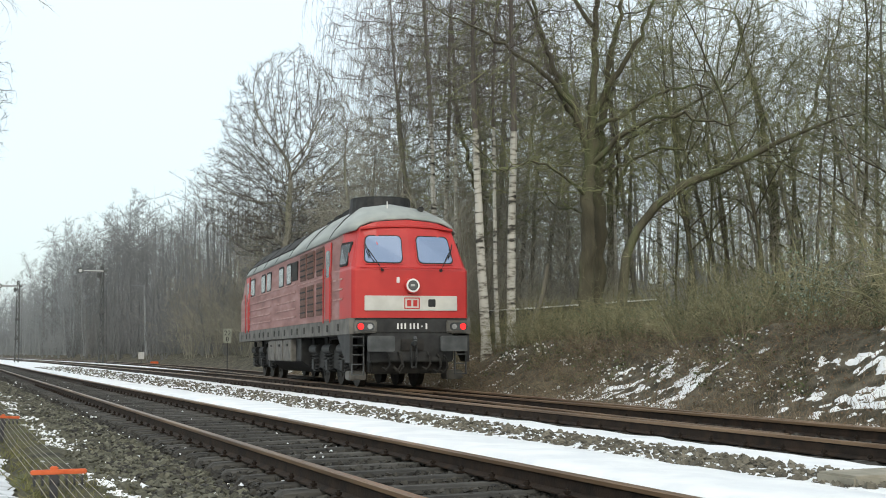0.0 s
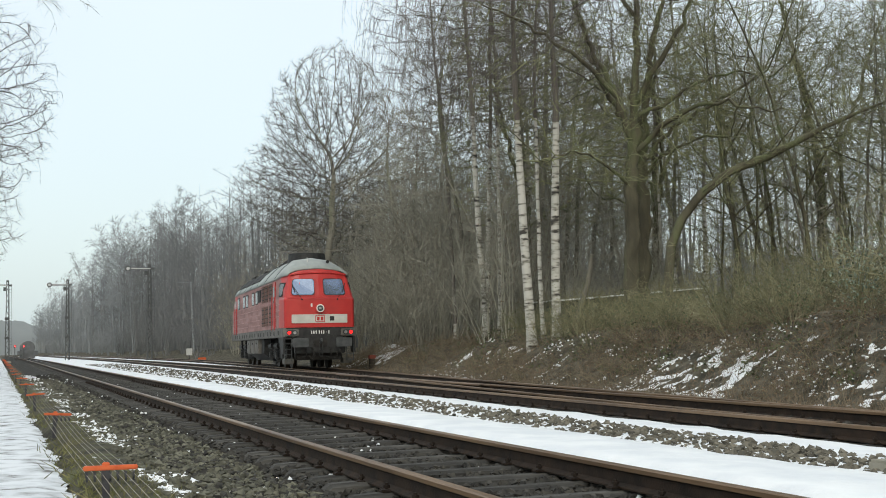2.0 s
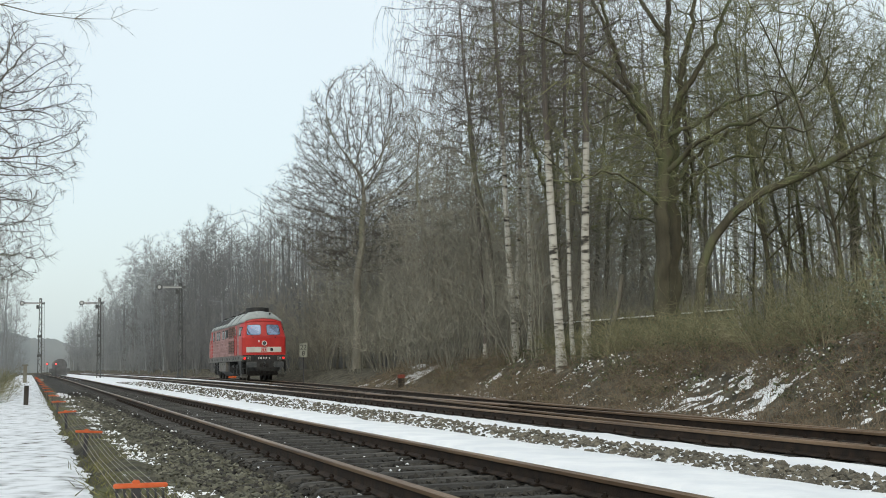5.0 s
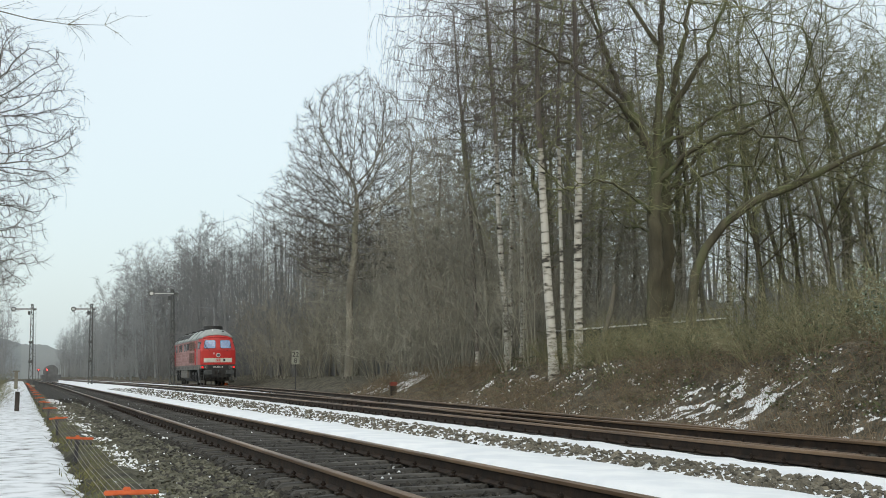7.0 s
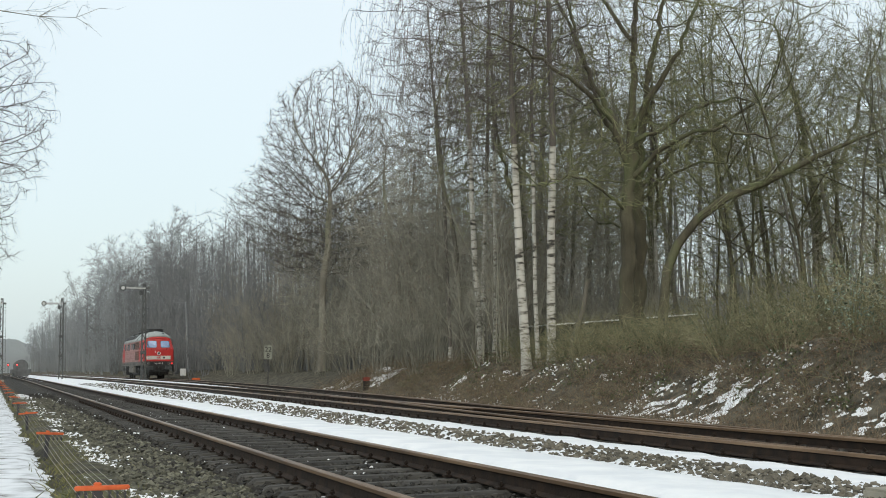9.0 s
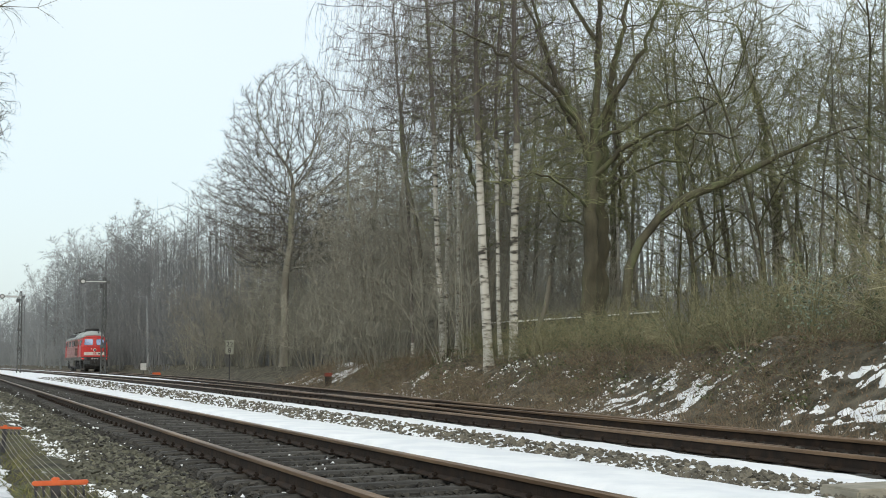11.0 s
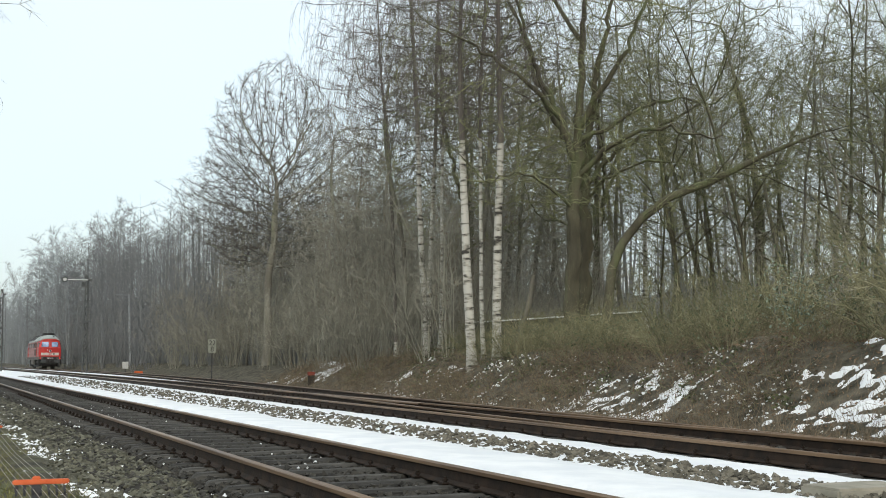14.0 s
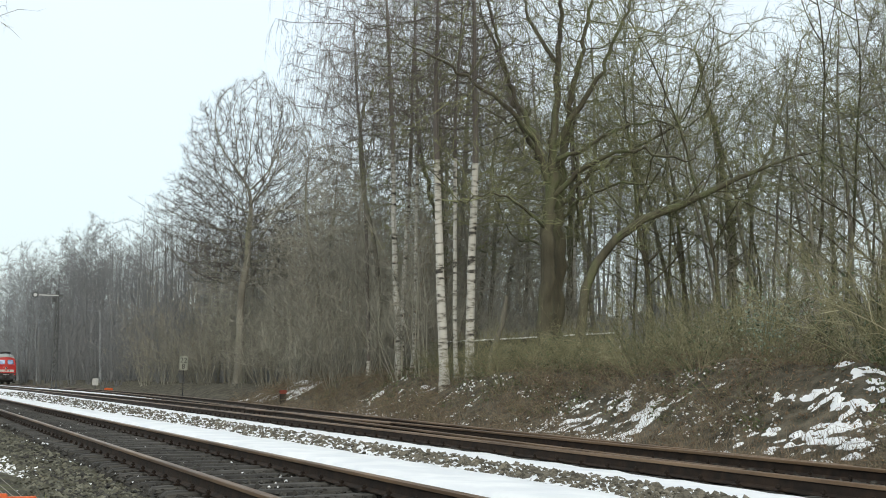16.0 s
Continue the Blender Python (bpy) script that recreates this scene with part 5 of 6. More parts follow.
    rod(bm, (0, -0.03, 2.42), (0, -0.16, 2.42), 0.19, 0.185, 24)
    lamp = part("headlamp", bm, RED, loco)
    bm = bmesh.new()
    rod(bm, (0, -0.15, 2.42), (0, -0.172, 2.42), 0.165, 0.16, 24)
    part("rim", bm, WHITE_PAINT, lamp, "white lamp rim")
    bm = bmesh.new()
    rod(bm, (0, -0.16, 2.42), (0, -0.178, 2.42), 0.125, 0.12, 24)
    part("lens", bm, DARK_GLASS, lamp)
    bm = bmesh.new()
    box(bm, -0.07, 0.05, -0.185, -0.15, 2.39, 2.46, 0.01)
    part("bulb", bm, LAMP_CLEAR, lamp)
    bm = bmesh.new()
    box(bm, -0.37, -0.30, -0.07, -0.02, 2.48, 2.62, 0.008)
    part("socket_cover", bm, WHITE_PAINT, loco)
    # nose skirt and buffer beam
    bm = bmesh.new()
    box(bm, -1.36, 1.38, -0.03, 0.3, 1.30, 1.655, 0.02)
    box(bm, -1.02, 1.02, -0.05, 0.28, 0.62, 1.30, 0.03)
    beam = part("buffer_beam", bm, DARK, loco, "dark grey buffer beam")
    for i, x in enumerate((-0.36, -0.27, -0.18, -0.05, 0.04, 0.13, 0.23, 0.34)):
        bm = bmesh.new()
        box(bm, x, x + (0.04 if i != 6 else 0.045), -0.036, -0.028, 1.40 if i != 6 else 1.455, 1.53 if i != 6 else 1.475)
        part("number_bar", bm, WHITE_PAINT, beam)
    for s in (-1, 1):
        bm = bmesh.new()
        box(bm, s * 1.12 - 0.27, s * 1.12 + 0.27, -0.10, 0.05, 1.31, 1.60, 0.03)
        cl = part("lamp_housing", bm, FRAME_GREY, loco)
        bm = rounded_plate(bmesh.new(), s * 1.14 - 0.22, s * 1.14 + 0.22, 1.36, 1.55, 0.09, lambda x, z, d: (x, -0.10 - d, z), 0.012)
        part("lamp_glass", bm, DARK_GLASS, cl)
        bm = bmesh.new()
        rod(bm, (s * 1.25, -0.10, 1.455), (s * 1.25, -0.125, 1.455), 0.082, 0.07, 16)
        part("tail_lamp", bm, LAMP_RED, cl, "lit red tail lamp")
        bm = bmesh.new()
        rod(bm, (s * 1.03, -0.10, 1.455), (s * 1.03, -0.122, 1.455), 0.07, 0.06, 16)
        part("white_lamp", bm, LAMP_CLEAR, cl)
        # buffers
        bm = bmesh.new()
        rod(bm, (s * 0.875, 0, 1.05), (s * 0.875, -0.42, 1.05), 0.12, 0.10, 14)
        box(bm, s * 0.875 - 0.2, s * 0.875 + 0.2, -0.08, 0.0, 0.86, 1.24, 0.02)
        bf = part("buffer", bm, DARK, loco)
        bm = rounded_plate(bmesh.new(), s * 0.875 - 0.32, s * 0.875 + 0.32, 0.87, 1.23, 0.05, lambda x, z, d: (x, -0.55 - d, z), 0.03)
        part("buffer_plate", bm, BUFFER_GREY, bf, "wide greasy buffer plate")
        # steps at the corner
        bm = bmesh.new()
        for x in (1.12, 1.40):
            rod(bm, (s * x, 0.16, 0.32), (s * x, 0.16, 1.28), 0.02, sides=6)
        for z in (0.34, 0.58, 0.80, 1.02, 1.22):
            box(bm, min(s * 1.12, s * 1.40), max(s * 1.12, s * 1.40), 0.10, 0.26, z - 0.012, z + 0.012)
        part("ladder", bm, BUFFER_GREY, loco, "grey corner ladder")
        bm = bmesh.new()
        box(bm, s * 1.2 - 0.2, s * 1.2 + 0.2, 0.4, 0.95, 0.2, 0.42, 0.03)
        part("sand_box", bm, FRAME_GREY, loco)
        bm = bmesh.new()
        v = [bm.verts.new(p) for p in ((s * 1.47, 0.1, 1.28), (s * 1.47, 1.5, 1.28), (s * 1.47, 0.55, 0.62), (s * 1.47, 0.1, 0.62),
                                       (s * 1.40, 0.1, 1.28), (s * 1.40, 1.5, 1.28), (s * 1.40, 0.55, 0.62), (s * 1.40, 0.1, 0.62))]
        for q in ((0, 1, 2, 3), (4, 7, 6, 5), (0, 4, 5, 1), (1, 5, 6, 2), (2, 6, 7, 3), (3, 7, 4, 0)):
            bm.faces.new([v[i] for i in q])
        part("corner_plate", bm, DARK, loco)
    # coupling, hoses
    bm = bmesh.new()
    box(bm, -0.28, 0.28, -0.09, 0.0, 0.88, 1.16, 0.02)
    cp = part("coupling", bm, BLACK, loco, "black screw coupling and draw hook")
    bm = bmesh.new()
    hose(bm, [(0, 0, 1.05), (0, -0.28, 1.05), (0, -0.36, 1.14), (0, -0.30, 1.20)], 0.045, 8)
    part("hook", bm, BUFFER_GREY, cp)
    bm = bmesh.new()
    hose(bm, [(-0.07, -0.2, 1.0), (-0.06, -0.22, 0.75), (-0.05, -0.2, 0.5), (0.05, -0.2, 0.5), (0.06, -0.22, 0.75), (0.07, -0.2, 1.0)], 0.025)
    part("screw_link", bm, DARK, cp)
    for x, z in ((-0.62, 0.86), (-0.34, 0.86), (0.36, 0.86), (0.62, 0.80), (-0.30, 0.8), (0.78, 0.78)):
        bm = bmesh.new()
        hose(bm, [(x, -0.02, z), (x + 0.02, -0.16, z - 0.08), (x + 0.05, -0.2, z - 0.28), (x - 0.02, -0.14, z - 0.42), (x - 0.12, -0.08, z - 0.36)], 0.026)
        part("brake_hose", bm, BLACK, loco)
    bm = bmesh.new()
    box(bm, -0.95, 0.95, 0.25, 0.6, 0.35, 0.9, 0.04)
    part("rail_guard", bm, BLACK, loco)
    # bogies
    wheels = []
    for y0 in (2.2, 13.7):
        bm = bmesh.new()
        for s in (-1, 1):
            box(bm, s * 1.02 - 0.09, s * 1.02 + 0.09, y0 - 0.7, y0 + 4.4, 0.42, 0.94, 0.03)
        box(bm, -0.95, 0.95, y0 + 0.8, y0 + 1.1, 0.5, 1.2, 0.03)
        box(bm, -0.95, 0.95, y0 + 2.6, y0 + 2.9, 0.5, 1.2, 0.03)
        bogie = part("bogie", bm, BLACK, loco, "black grimy three-axle bogie")
        for k in range(3):
            y = y0 + 1.85 * k
            me = bmesh.new()
            for s in (-1, 1):
                rod(me, (s * 0.69, 0, 0), (s * 0.82, 0, 0), 0.525, 0.525, 28)
                rod(me, (s * 0.66, 0, 0), (s * 0.69, 0, 0), 0.555, 0.555, 28)
                for q in range(6):
                    a = q * math.pi / 3
                    rod(me, (s * 0.82, 0.3 * math.cos(a), 0.3 * math.sin(a)), (s * 0.835, 0.3 * math.cos(a), 0.3 * math.sin(a)), 0.06, sides=8)
            rod(me, (-0.98, 0, 0), (0.98, 0, 0), 0.09, sides=10)
            ws = part("wheelset", me, WHEEL, bogie)
            wheels.append((ws, y))
            for s in (-1, 1):
                bm = bmesh.new()
                box(bm, s * 1.10 - 0.12, s * 1.10 + 0.12, y - 0.2, y + 0.2, 0.34, 0.72, 0.05)
                part("axle_box", bm, DARK, bogie)
                for dy in (-0.34, 0.34):
                    coil = Tubes()
                    turn = [Vector((s * 1.12 + 0.085 * math.cos(a * 0.7), y + dy + 0.085 * math.sin(a * 0.7), 0.36 + a * 0.0105)) for a in range(54)]
                    coil.tube(turn, [0.02] * 54, 4)
                    sp = new("spring", coil.mesh("spring", DARK))
                    sp.parent = bogie
                bm = bmesh.new()
                rod(bm, (s * 1.12, y + 0.1, 0.75), (s * 1.12, y + 0.35, 1.26), 0.05, sides=8)
                rod(bm, (s * 1.12, y - 0.5, 0.95), (s * 1.12, y + 0.5, 0.95), 0.13, sides=12)
                part("brake_gear", bm, DARK, bogie)
    # Plain black box added to stand for the darkness under the frame.
    bm = bmesh.new()
    box(bm, -0.62, 0.62, 0.6, 19.0, 0.45, 1.3)
    part("pipework", bm, BLACK, loco, "added black box darkening the space under the frame")
    # tank and battery boxes between the bogies
    bm = bmesh.new()
    v = [bm.verts.new((x, y, z)) for y in (7.3, 12.9) for x, z in ((-1.30, 0.62), (-0.85, 0.28), (0.85, 0.28), (1.30, 0.62), (1.30, 1.28), (-1.30, 1.28))]
    bm.faces.new(v[:6])
    bm.faces.new(v[6:])
    for i in range(6):
        bm.faces.new((v[i], v[(i + 1) % 6], v[6 + (i + 1) % 6], v[6 + i]))
    soft_edges(part("fuel_tank", bm, DARK, loco, "grey fuel tank with sloping flanks"), 0.04)
    for s in (-1, 1):
        for y in (8.1, 9.6, 11.1):
            bm = bmesh.new()
            box(bm, s * 1.36 - 0.1, s * 1.36 + 0.1, y, y + 1.35, 0.60, 1.26, 0.03)
            bx = part("battery_box", bm, PALE_BOX, loco, "pale grey battery box")
            bm = bmesh.new()
            box(bm, s * 1.47 - 0.01, s * 1.47 + 0.01, y + 0.5, y + 0.8, 1.05, 1.12)
            part("latch", bm, BLACK, bx)
    # roof gear
    bm = bmesh.new()
    rod(bm, (0, 3.0, 4.40), (0, 3.0, 4.84), 0.82, 0.78, 28)
    fan = part("roof_fan", bm, DARK, loco, "dark round fan housing on the roof")
    bm = bmesh.new()
    rod(bm, (0, 3.0, 4.83), (0, 3.0, 4.86), 0.62, 0.6, 28)
    part("fan_grille", bm, BLACK, fan)
    for y0, y1, z1, x1 in ((4.5, 5.4, 4.78, 0.5), (5.7, 6.5, 4.76, 0.5), (6.8, 7.8, 4.74, 0.45), (8.3, 9.6, 4.70, 0.45), (12.5, 13.2, 4.72, 0.5), (16.0, 17.4, 4.68, 0.6)):
        bm = bmesh.new()
        box(bm, -x1, x1, y0, y1, 4.4, z1, 0.04)
        part("roof_vent", bm, BLACK, loco, "sooty black roof vent")
    for y0, y1 in ((8.4, 10.8), (11.1, 13.3), (13.6, 15.8), (16.0, 17.6)):
        for s in (-1, 1):
            bm = bmesh.new()
            m = Matrix.Translation((s * 1.02, 0, 4.215)) @ Euler((0, s * 0.75, 0)).to_matrix().to_4x4()
            box(bm, -0.36, 0.30, y0, y1, -0.02, 0.05, 0.01, m)
            part("roof_grille", bm, BLACK, loco, "dark grille in the roof flank")
    for y in (2.4, 5.6, 8.3, 11.0, 13.4, 15.9, 17.8):
        bm = bmesh.new()
        hose(bm, [(-1.48, y, 3.72), (-1.34, y, 3.94), (-1.06, y, 4.25), (-0.73, y, 4.51), (0, y, 4.61), (0.73, y, 4.51), (1.06, y, 4.25), (1.34, y, 3.94), (1.48, y, 3.72)], 0.014)
        part("roof_seam", bm, DARK, loco)
    bm = bmesh.new()
    rod(bm, (-0.3, 1.1, 4.3), (-0.3, 1.1, 4.56), 0.022, 0.012, 8)
    part("aerial", bm, WHITE_PAINT, loco)
    bm = bmesh.new()
    rod(bm, (0.5, 1.15, 4.38), (0.5, 0.85, 4.36), 0.03, 0.07, 10)
    part("horn", bm, DARK, loco)
    return loco, wheels


LOCO, WHEELSETS = locomotive()


# ------------------------------------------------------------------ lineside things
ORANGE = mat("orange_paint", [(0.46, 0.085, 0.025), (0.58, 0.13, 0.045)], 8.0, 0.6, bump=0.1, vary=0.1)
POST_STEEL = mat("dark_post_steel", [(0.03, 0.03, 0.035), (0.06, 0.06, 0.065)], 6.0, 0.7, bump=0.2)
WIRE = mat("galvanised_wire", [(0.22, 0.20, 0.16), (0.32, 0.29, 0.24)], 5.0, 0.6, 0.3, bump=0)
MAST = mat("weathered_mast_paint", [(0.06, 0.065, 0.065), (0.11, 0.115, 0.115)], 5.0, 0.7, bump=0.1)
MAST_WHITE = mat("faded_white_enamel", [(0.45, 0.46, 0.46), (0.56, 0.57, 0.57)], 5.0, 0.6, bump=0.05)
OLD_WOOD = mat("weathered_wood", [(0.03, 0.026, 0.022), (0.06, 0.052, 0.045)], 6.0, 0.9, bump=0.5, stretch=(1, 1, 0.2))
CONCRETE = mat("mossy_concrete", [(0.05, 0.05, 0.042), (0.10, 0.10, 0.08)], 2.5, 0.95, bump=0.6, bscale=12)
PALE_CONCRETE = mat("pale_concrete", [(0.22, 0.21, 0.17), (0.32, 0.30, 0.25)], 6.0, 0.95, bump=0.4, bscale=25)
SIGN = mat("weathered_sign_face", [(0.20, 0.21, 0.18), (0.28, 0.29, 0.25)], 5.0, 0.7, bump=0.05)
RED_LAMP = glow("red_signal_lamp", (1.0, 0.05, 0.05), 6.0)
# Dark wagon paint greyed by the distance haze mixed into it.
WAGON = mat("haze_lightened_wagon_paint", [(0.10, 0.105, 0.11), (0.14, 0.145, 0.15)], 2.0, 0.8, bump=0.1)


def wire_guide():
    """A low post with an orange bar and the rollers that carry the signal wires."""
    g = empty("wire_guide", label="low steel post with an orange bar carrying signal wires", category="wire guide", group="wire guides")
    bm = bmesh.new()
    box(bm, -0.03, 0.03, -0.02, 0.02, -0.1, 0.44, 0.006)
    part("post", bm, POST_STEEL, g)
    bm = bmesh.new()
    box(bm, -0.17, 0.24, -0.03, 0.03, 0.415, 0.45, 0.008)
    box(bm, -0.03, 0.03, -0.025, 0.025, 0.445, 0.475, 0.008)
    part("bar", bm, ORANGE, g, "orange painted bar")
    for i in range(7):
        x = -0.14 + i * 0.058
        bm = bmesh.new()
        rod(bm, (x - 0.008, 0, 0.365), (x + 0.008, 0, 0.365), 0.038, sides=10)
        box(bm, x - 0.014, x - 0.01, -0.01, 0.01, 0.36, 0.415)
        part("roller", bm, POST_STEEL, g)
    return g


def semaphore(x, y, base, height, arm_z):
    """A lattice mast with a left-pointing arm and round end disc, seen from behind."""
    s = empty("semaphore_signal", Matrix.Translation((x, y, base)), label="tall railway semaphore signal with horizontal arm on a mast", category="signal", group="semaphores")
    bm = bmesh.new()
    for a in (-1, 1):
        for b in (-1, 1):
            rod(bm, (a * 0.2, b * 0.2, -0.1), (a * 0.1, b * 0.1, height), 0.05, 0.045, 6)
    n = 14
    for i in range(n):
        z0, z1 = height * i / n, height * (i + 1) / n
        w0, w1 = 0.2 - 0.1 * i / n, 0.2 - 0.1 * (i + 1) / n
        sg = 1 if i % 2 else -1
        for c in (-1, 1):
            rod(bm, (-sg * w0, c * w0, z0), (sg * w1, c * w1, z1), 0.028, sides=5)
            rod(bm, (c * w0, -sg * w0, z0), (c * w1, sg * w1, z1), 0.028, sides=5)
    part("mast", bm, MAST, s)
    bm = bmesh.new()
    box(bm, -0.45, 0.45, -0.45, 0.45, -0.25, 0.06, 0.03)
    part("foundation", bm, PALE_CONCRETE, s)
    bm = bmesh.new()
    box(bm, -1.75, 0.45, -0.16, -0.12, arm_z - 0.09, arm_z + 0.09, 0.01)
    arm = part("arm", bm, MAST, s, "grey signal arm")
    bm = bmesh.new()
    box(bm, -1.66, 0.1, -0.166, -0.155, arm_z - 0.05, arm_z + 0.05, 0.003)
    part("stripe", bm, MAST_WHITE, arm, "pale stripe along the arm")
    bm = bmesh.new()
    rod(bm, (-1.95, -0.17, arm_z), (-1.95, -0.11, arm_z), 0.27, sides=20)
    disc = part("disc", bm, MAST, arm)
    bm = bmesh.new()
    rod(bm, (-1.95, -0.185, arm_z), (-1.95, -0.165, arm_z), 0.16, sides=20)
    part("disc_face", bm, MAST_WHITE, disc, "faded white disc face")
    bm = bmesh.new()
    box(bm, -0.45, -0.18, -0.2, 0.15, arm_z - 0.62, arm_z - 0.2, 0.03)
    part("lantern", bm, MAST, s)
    bm = bmesh.new()
    for zz in (0.28, 0.52):
        box(bm, -0.28, 0.2, -0.3, 0.3, height * zz, height * zz + 0.28, 0.03)
    part("crank_box", bm, MAST, s)
    bm = bmesh.new()
    for xx in (0.28, 0.52):
        rod(bm, (xx, 0.0, 0), (xx - 0.12, 0.0, height * 0.97), 0.016, sides=5)
    for i in range(int(height / 0.32)):
        rod(bm, (0.28 - 0.12 * i * 0.32 / height, 0, i * 0.32), (0.52 - 0.12 * i * 0.32 / height, 0, i * 0.32), 0.010, sides=4)
    part("ladder", bm, MAST, s)
    bm = bmesh.new()
    box(bm, -0.14, 0.14, -0.1, 0.1, height - 0.05, height + 0.12, 0.02)
    part("cap", bm, MAST, s)
    return s


def writing(text, size, material, parent, m):
    cu = bpy.data.curves.new("figure", "FONT")
    cu.body, cu.size, cu.align_x, cu.extrude = text, size, "CENTER", 0.004
    cu.materials.append(material)
    ob = new("figure", cu)
    ob.parent, ob.matrix_basis = parent, m
    return ob


def snow_patch(name, x0, x1, y0, y1, cut, seed, step=0.08, scale=1.6, grow=1.0):
    """Snow lying in the hollows of the bank; it thins out into the soil at ragged edges."""
    nx, ny = int((x1 - x0) / step) + 1, int((y1 - y0) / step) + 1
    v = []
    for j in range(ny):
        for i in range(nx):
            x, y = x0 + i * step, y0 + j * step
            u, w = 2 * i / (nx - 1) - 1, 2 * j / (ny - 1) - 1
            f = 1 - max(u * u, w * w) ** 2 + 1.1 * noise.noise((x * scale, y * scale * 0.6, seed)) + 1.1 * noise.noise((x * scale * 2.3, y * scale * 1.5, seed)) + 0.8 * noise.noise((x * scale * 4.5, y * scale * 4, seed)) - cut
            if max(abs(u), abs(w)) > 0.97:
                f = -1
            v.append((x, y, ground_z(x, y) - 0.05 + grow * 0.13 * max(-0.6, min(1.0, f))))
    keep = [(j * nx + i, j * nx + i + 1, (j + 1) * nx + i + 1, (j + 1) * nx + i) for j in range(ny - 1) for i in range(nx - 1)]
    return tagged(new(name, mesh(name, v, keep, SNOW_CRUST, smooth=True)), "patch of melting snow on the brown bank", "snow", kind="stuff")


def lineside():
    guide = wire_guide()
    size = Matrix.Scale(0.84, 4)
    guide.matrix_basis = pose(0.67, 8.07, near_z(8) - 0.23, 0, 0, -6) @ size
    for i in range(1, 18):
        y = 8.07 + 7.6 * i
        copy_thing(guide, pose(0.67 + 0.04 * noise.noise((i, 0, 0)), y, near_z(y) - 0.23, noise.noise((i, 1, 0)) * 5, 4 * math.sin(i * 2.1), noise.noise((i, 3, 0)) * 10) @ Matrix.Scale(0.96, 4))
    bm = bmesh.new()
    for k in range(7):
        x = 0.67 - 0.118 + k * 0.049
        for i in range(-1, 8):
            y0, y1 = 8.07 + 7.6 * i, 8.07 + 7.6 * (i + 1)
            ym = (y0 + y1) / 2
            sag = 0.02 + 0.012 * (k % 3)
            hose(bm, [(x, y0, near_z(y0) + 0.09), (x, ym, near_z(ym) + 0.09 - sag), (x, y1, near_z(y1) + 0.09)], 0.0026, 4)
    wires = empty("signal_wires", label="thin galvanised signal wires running along the line", category="wire")
    part("wire", bm, WIRE, wires)
    semaphore(1.06, 140, 0.1, 8.9, 8.45)
    semaphore(7.4, 140, 0.1, 9.0, 8.5)
    semaphore(13.25, 113, 0.05, 8.9, 8.6)
    # kilometre board
    kb = empty("kilometre_board", pose(15.9, 72, 0, 0, 0, -12), label="white kilometre board on a thin post", category="sign")
    bm = bmesh.new()
    box(bm, -0.03, 0.03, 0.0, 0.06, ground_z(15.9, 72) - 0.1, 2.5)
    part("post", bm, POST_STEEL, kb)
    bm = bmesh.new()
    box(bm, -0.24, 0.24, -0.03, 0.0, 1.66, 2.50, 0.01)
    bd = part("board", bm, SIGN, kb)
    writing("22", 0.42, RUBBER, bd, pose(0, -0.035, 2.12, 90))
    writing("8", 0.42, RUBBER, bd, pose(0, -0.035, 1.74, 90))
    # red-topped marker post at the foot of the bank
    z = ground_z(15.4, 50)
    mp = empty("marker_post", Matrix.Translation((15.4, 50, z)), label="short dark post with a red top", category="post")
    bm = bmesh.new()
    box(bm, -0.13, 0.13, -0.08, 0.08, -0.1, 0.42, 0.02)
    part("post", bm, OLD_WOOD, mp)
    bm = bmesh.new()
    box(bm, -0.16, 0.16, -0.1, 0.1, 0.40, 0.56, 0.03)
    part("cap", bm, mat("faded_red_paint", [(0.20, 0.05, 0.035), (0.28, 0.075, 0.055)], 5, 0.7), mp, "faded red cap")
    # small white plate, far on
    pl = empty("track_sign", Matrix.Translation((17.2, 115, ground_z(17.2, 115))), label="small white track sign on a short post", category="sign")
    bm = bmesh.new()
    box(bm, -0.04, 0.04, 0, 0.05, -0.1, 0.8)
    part("post", bm, POST_STEEL, pl)
    bm = bmesh.new()
    box(bm, -0.28, 0.28, -0.03, 0.0, 0.5, 1.15, 0.02)
    part("plate", bm, MAST_WHITE, pl)
    ob = empty("track_marker", Matrix.Translation((17.3, 108, far_z(108) - 0.2)), label="small orange lineside box", category="box")
    bm = bmesh.new()
    box(bm, -0.35, 0.35, -0.15, 0.15, 0, 0.3, 0.03)
    part("box", bm, ORANGE, ob)
    # concrete pole with a bracket, in the haze-painted grey of the distant trees
    pole = empty("concrete_pole", Matrix.Translation((20.0, 130, 0.2)), label="grey concrete pole with a side bracket", category="pole")
    bm = bmesh.new()
    rod(bm, (0, 0, -0.3), (-0.35, 0, 8.2), 0.16, 0.09, 10)
    part("shaft", bm, BARK_DISTANT, pole)
    bm = bmesh.new()
    rod(bm, (-0.35, 0, 8.05), (-1.8, 0, 8.15), 0.05, sides=6)
    part("bracket", bm, BARK_DISTANT, pole)
    # old post by the path
    op = empty("wooden_post", Matrix.Translation((-0.09, 41.4, near_z(41) - 0.26)) @ Matrix.Scale(0.85, 4), label="old dark wooden post beside the snowy path", category="post")
    bm = bmesh.new()
    rod(bm, (0, 0, -0.1), (0.02, 0, 0.78), 0.09, 0.085, 10)
    part("shaft", bm, OLD_WOOD, op)
    op2 = empty("wooden_post", Matrix.Translation((-0.35, 112, 0)), label="pale wooden lineside post with a cap", category="post")
    bm = bmesh.new()
    box(bm, -0.15, 0.15, -0.1, 0.1, -0.2, 1.5, 0.03)
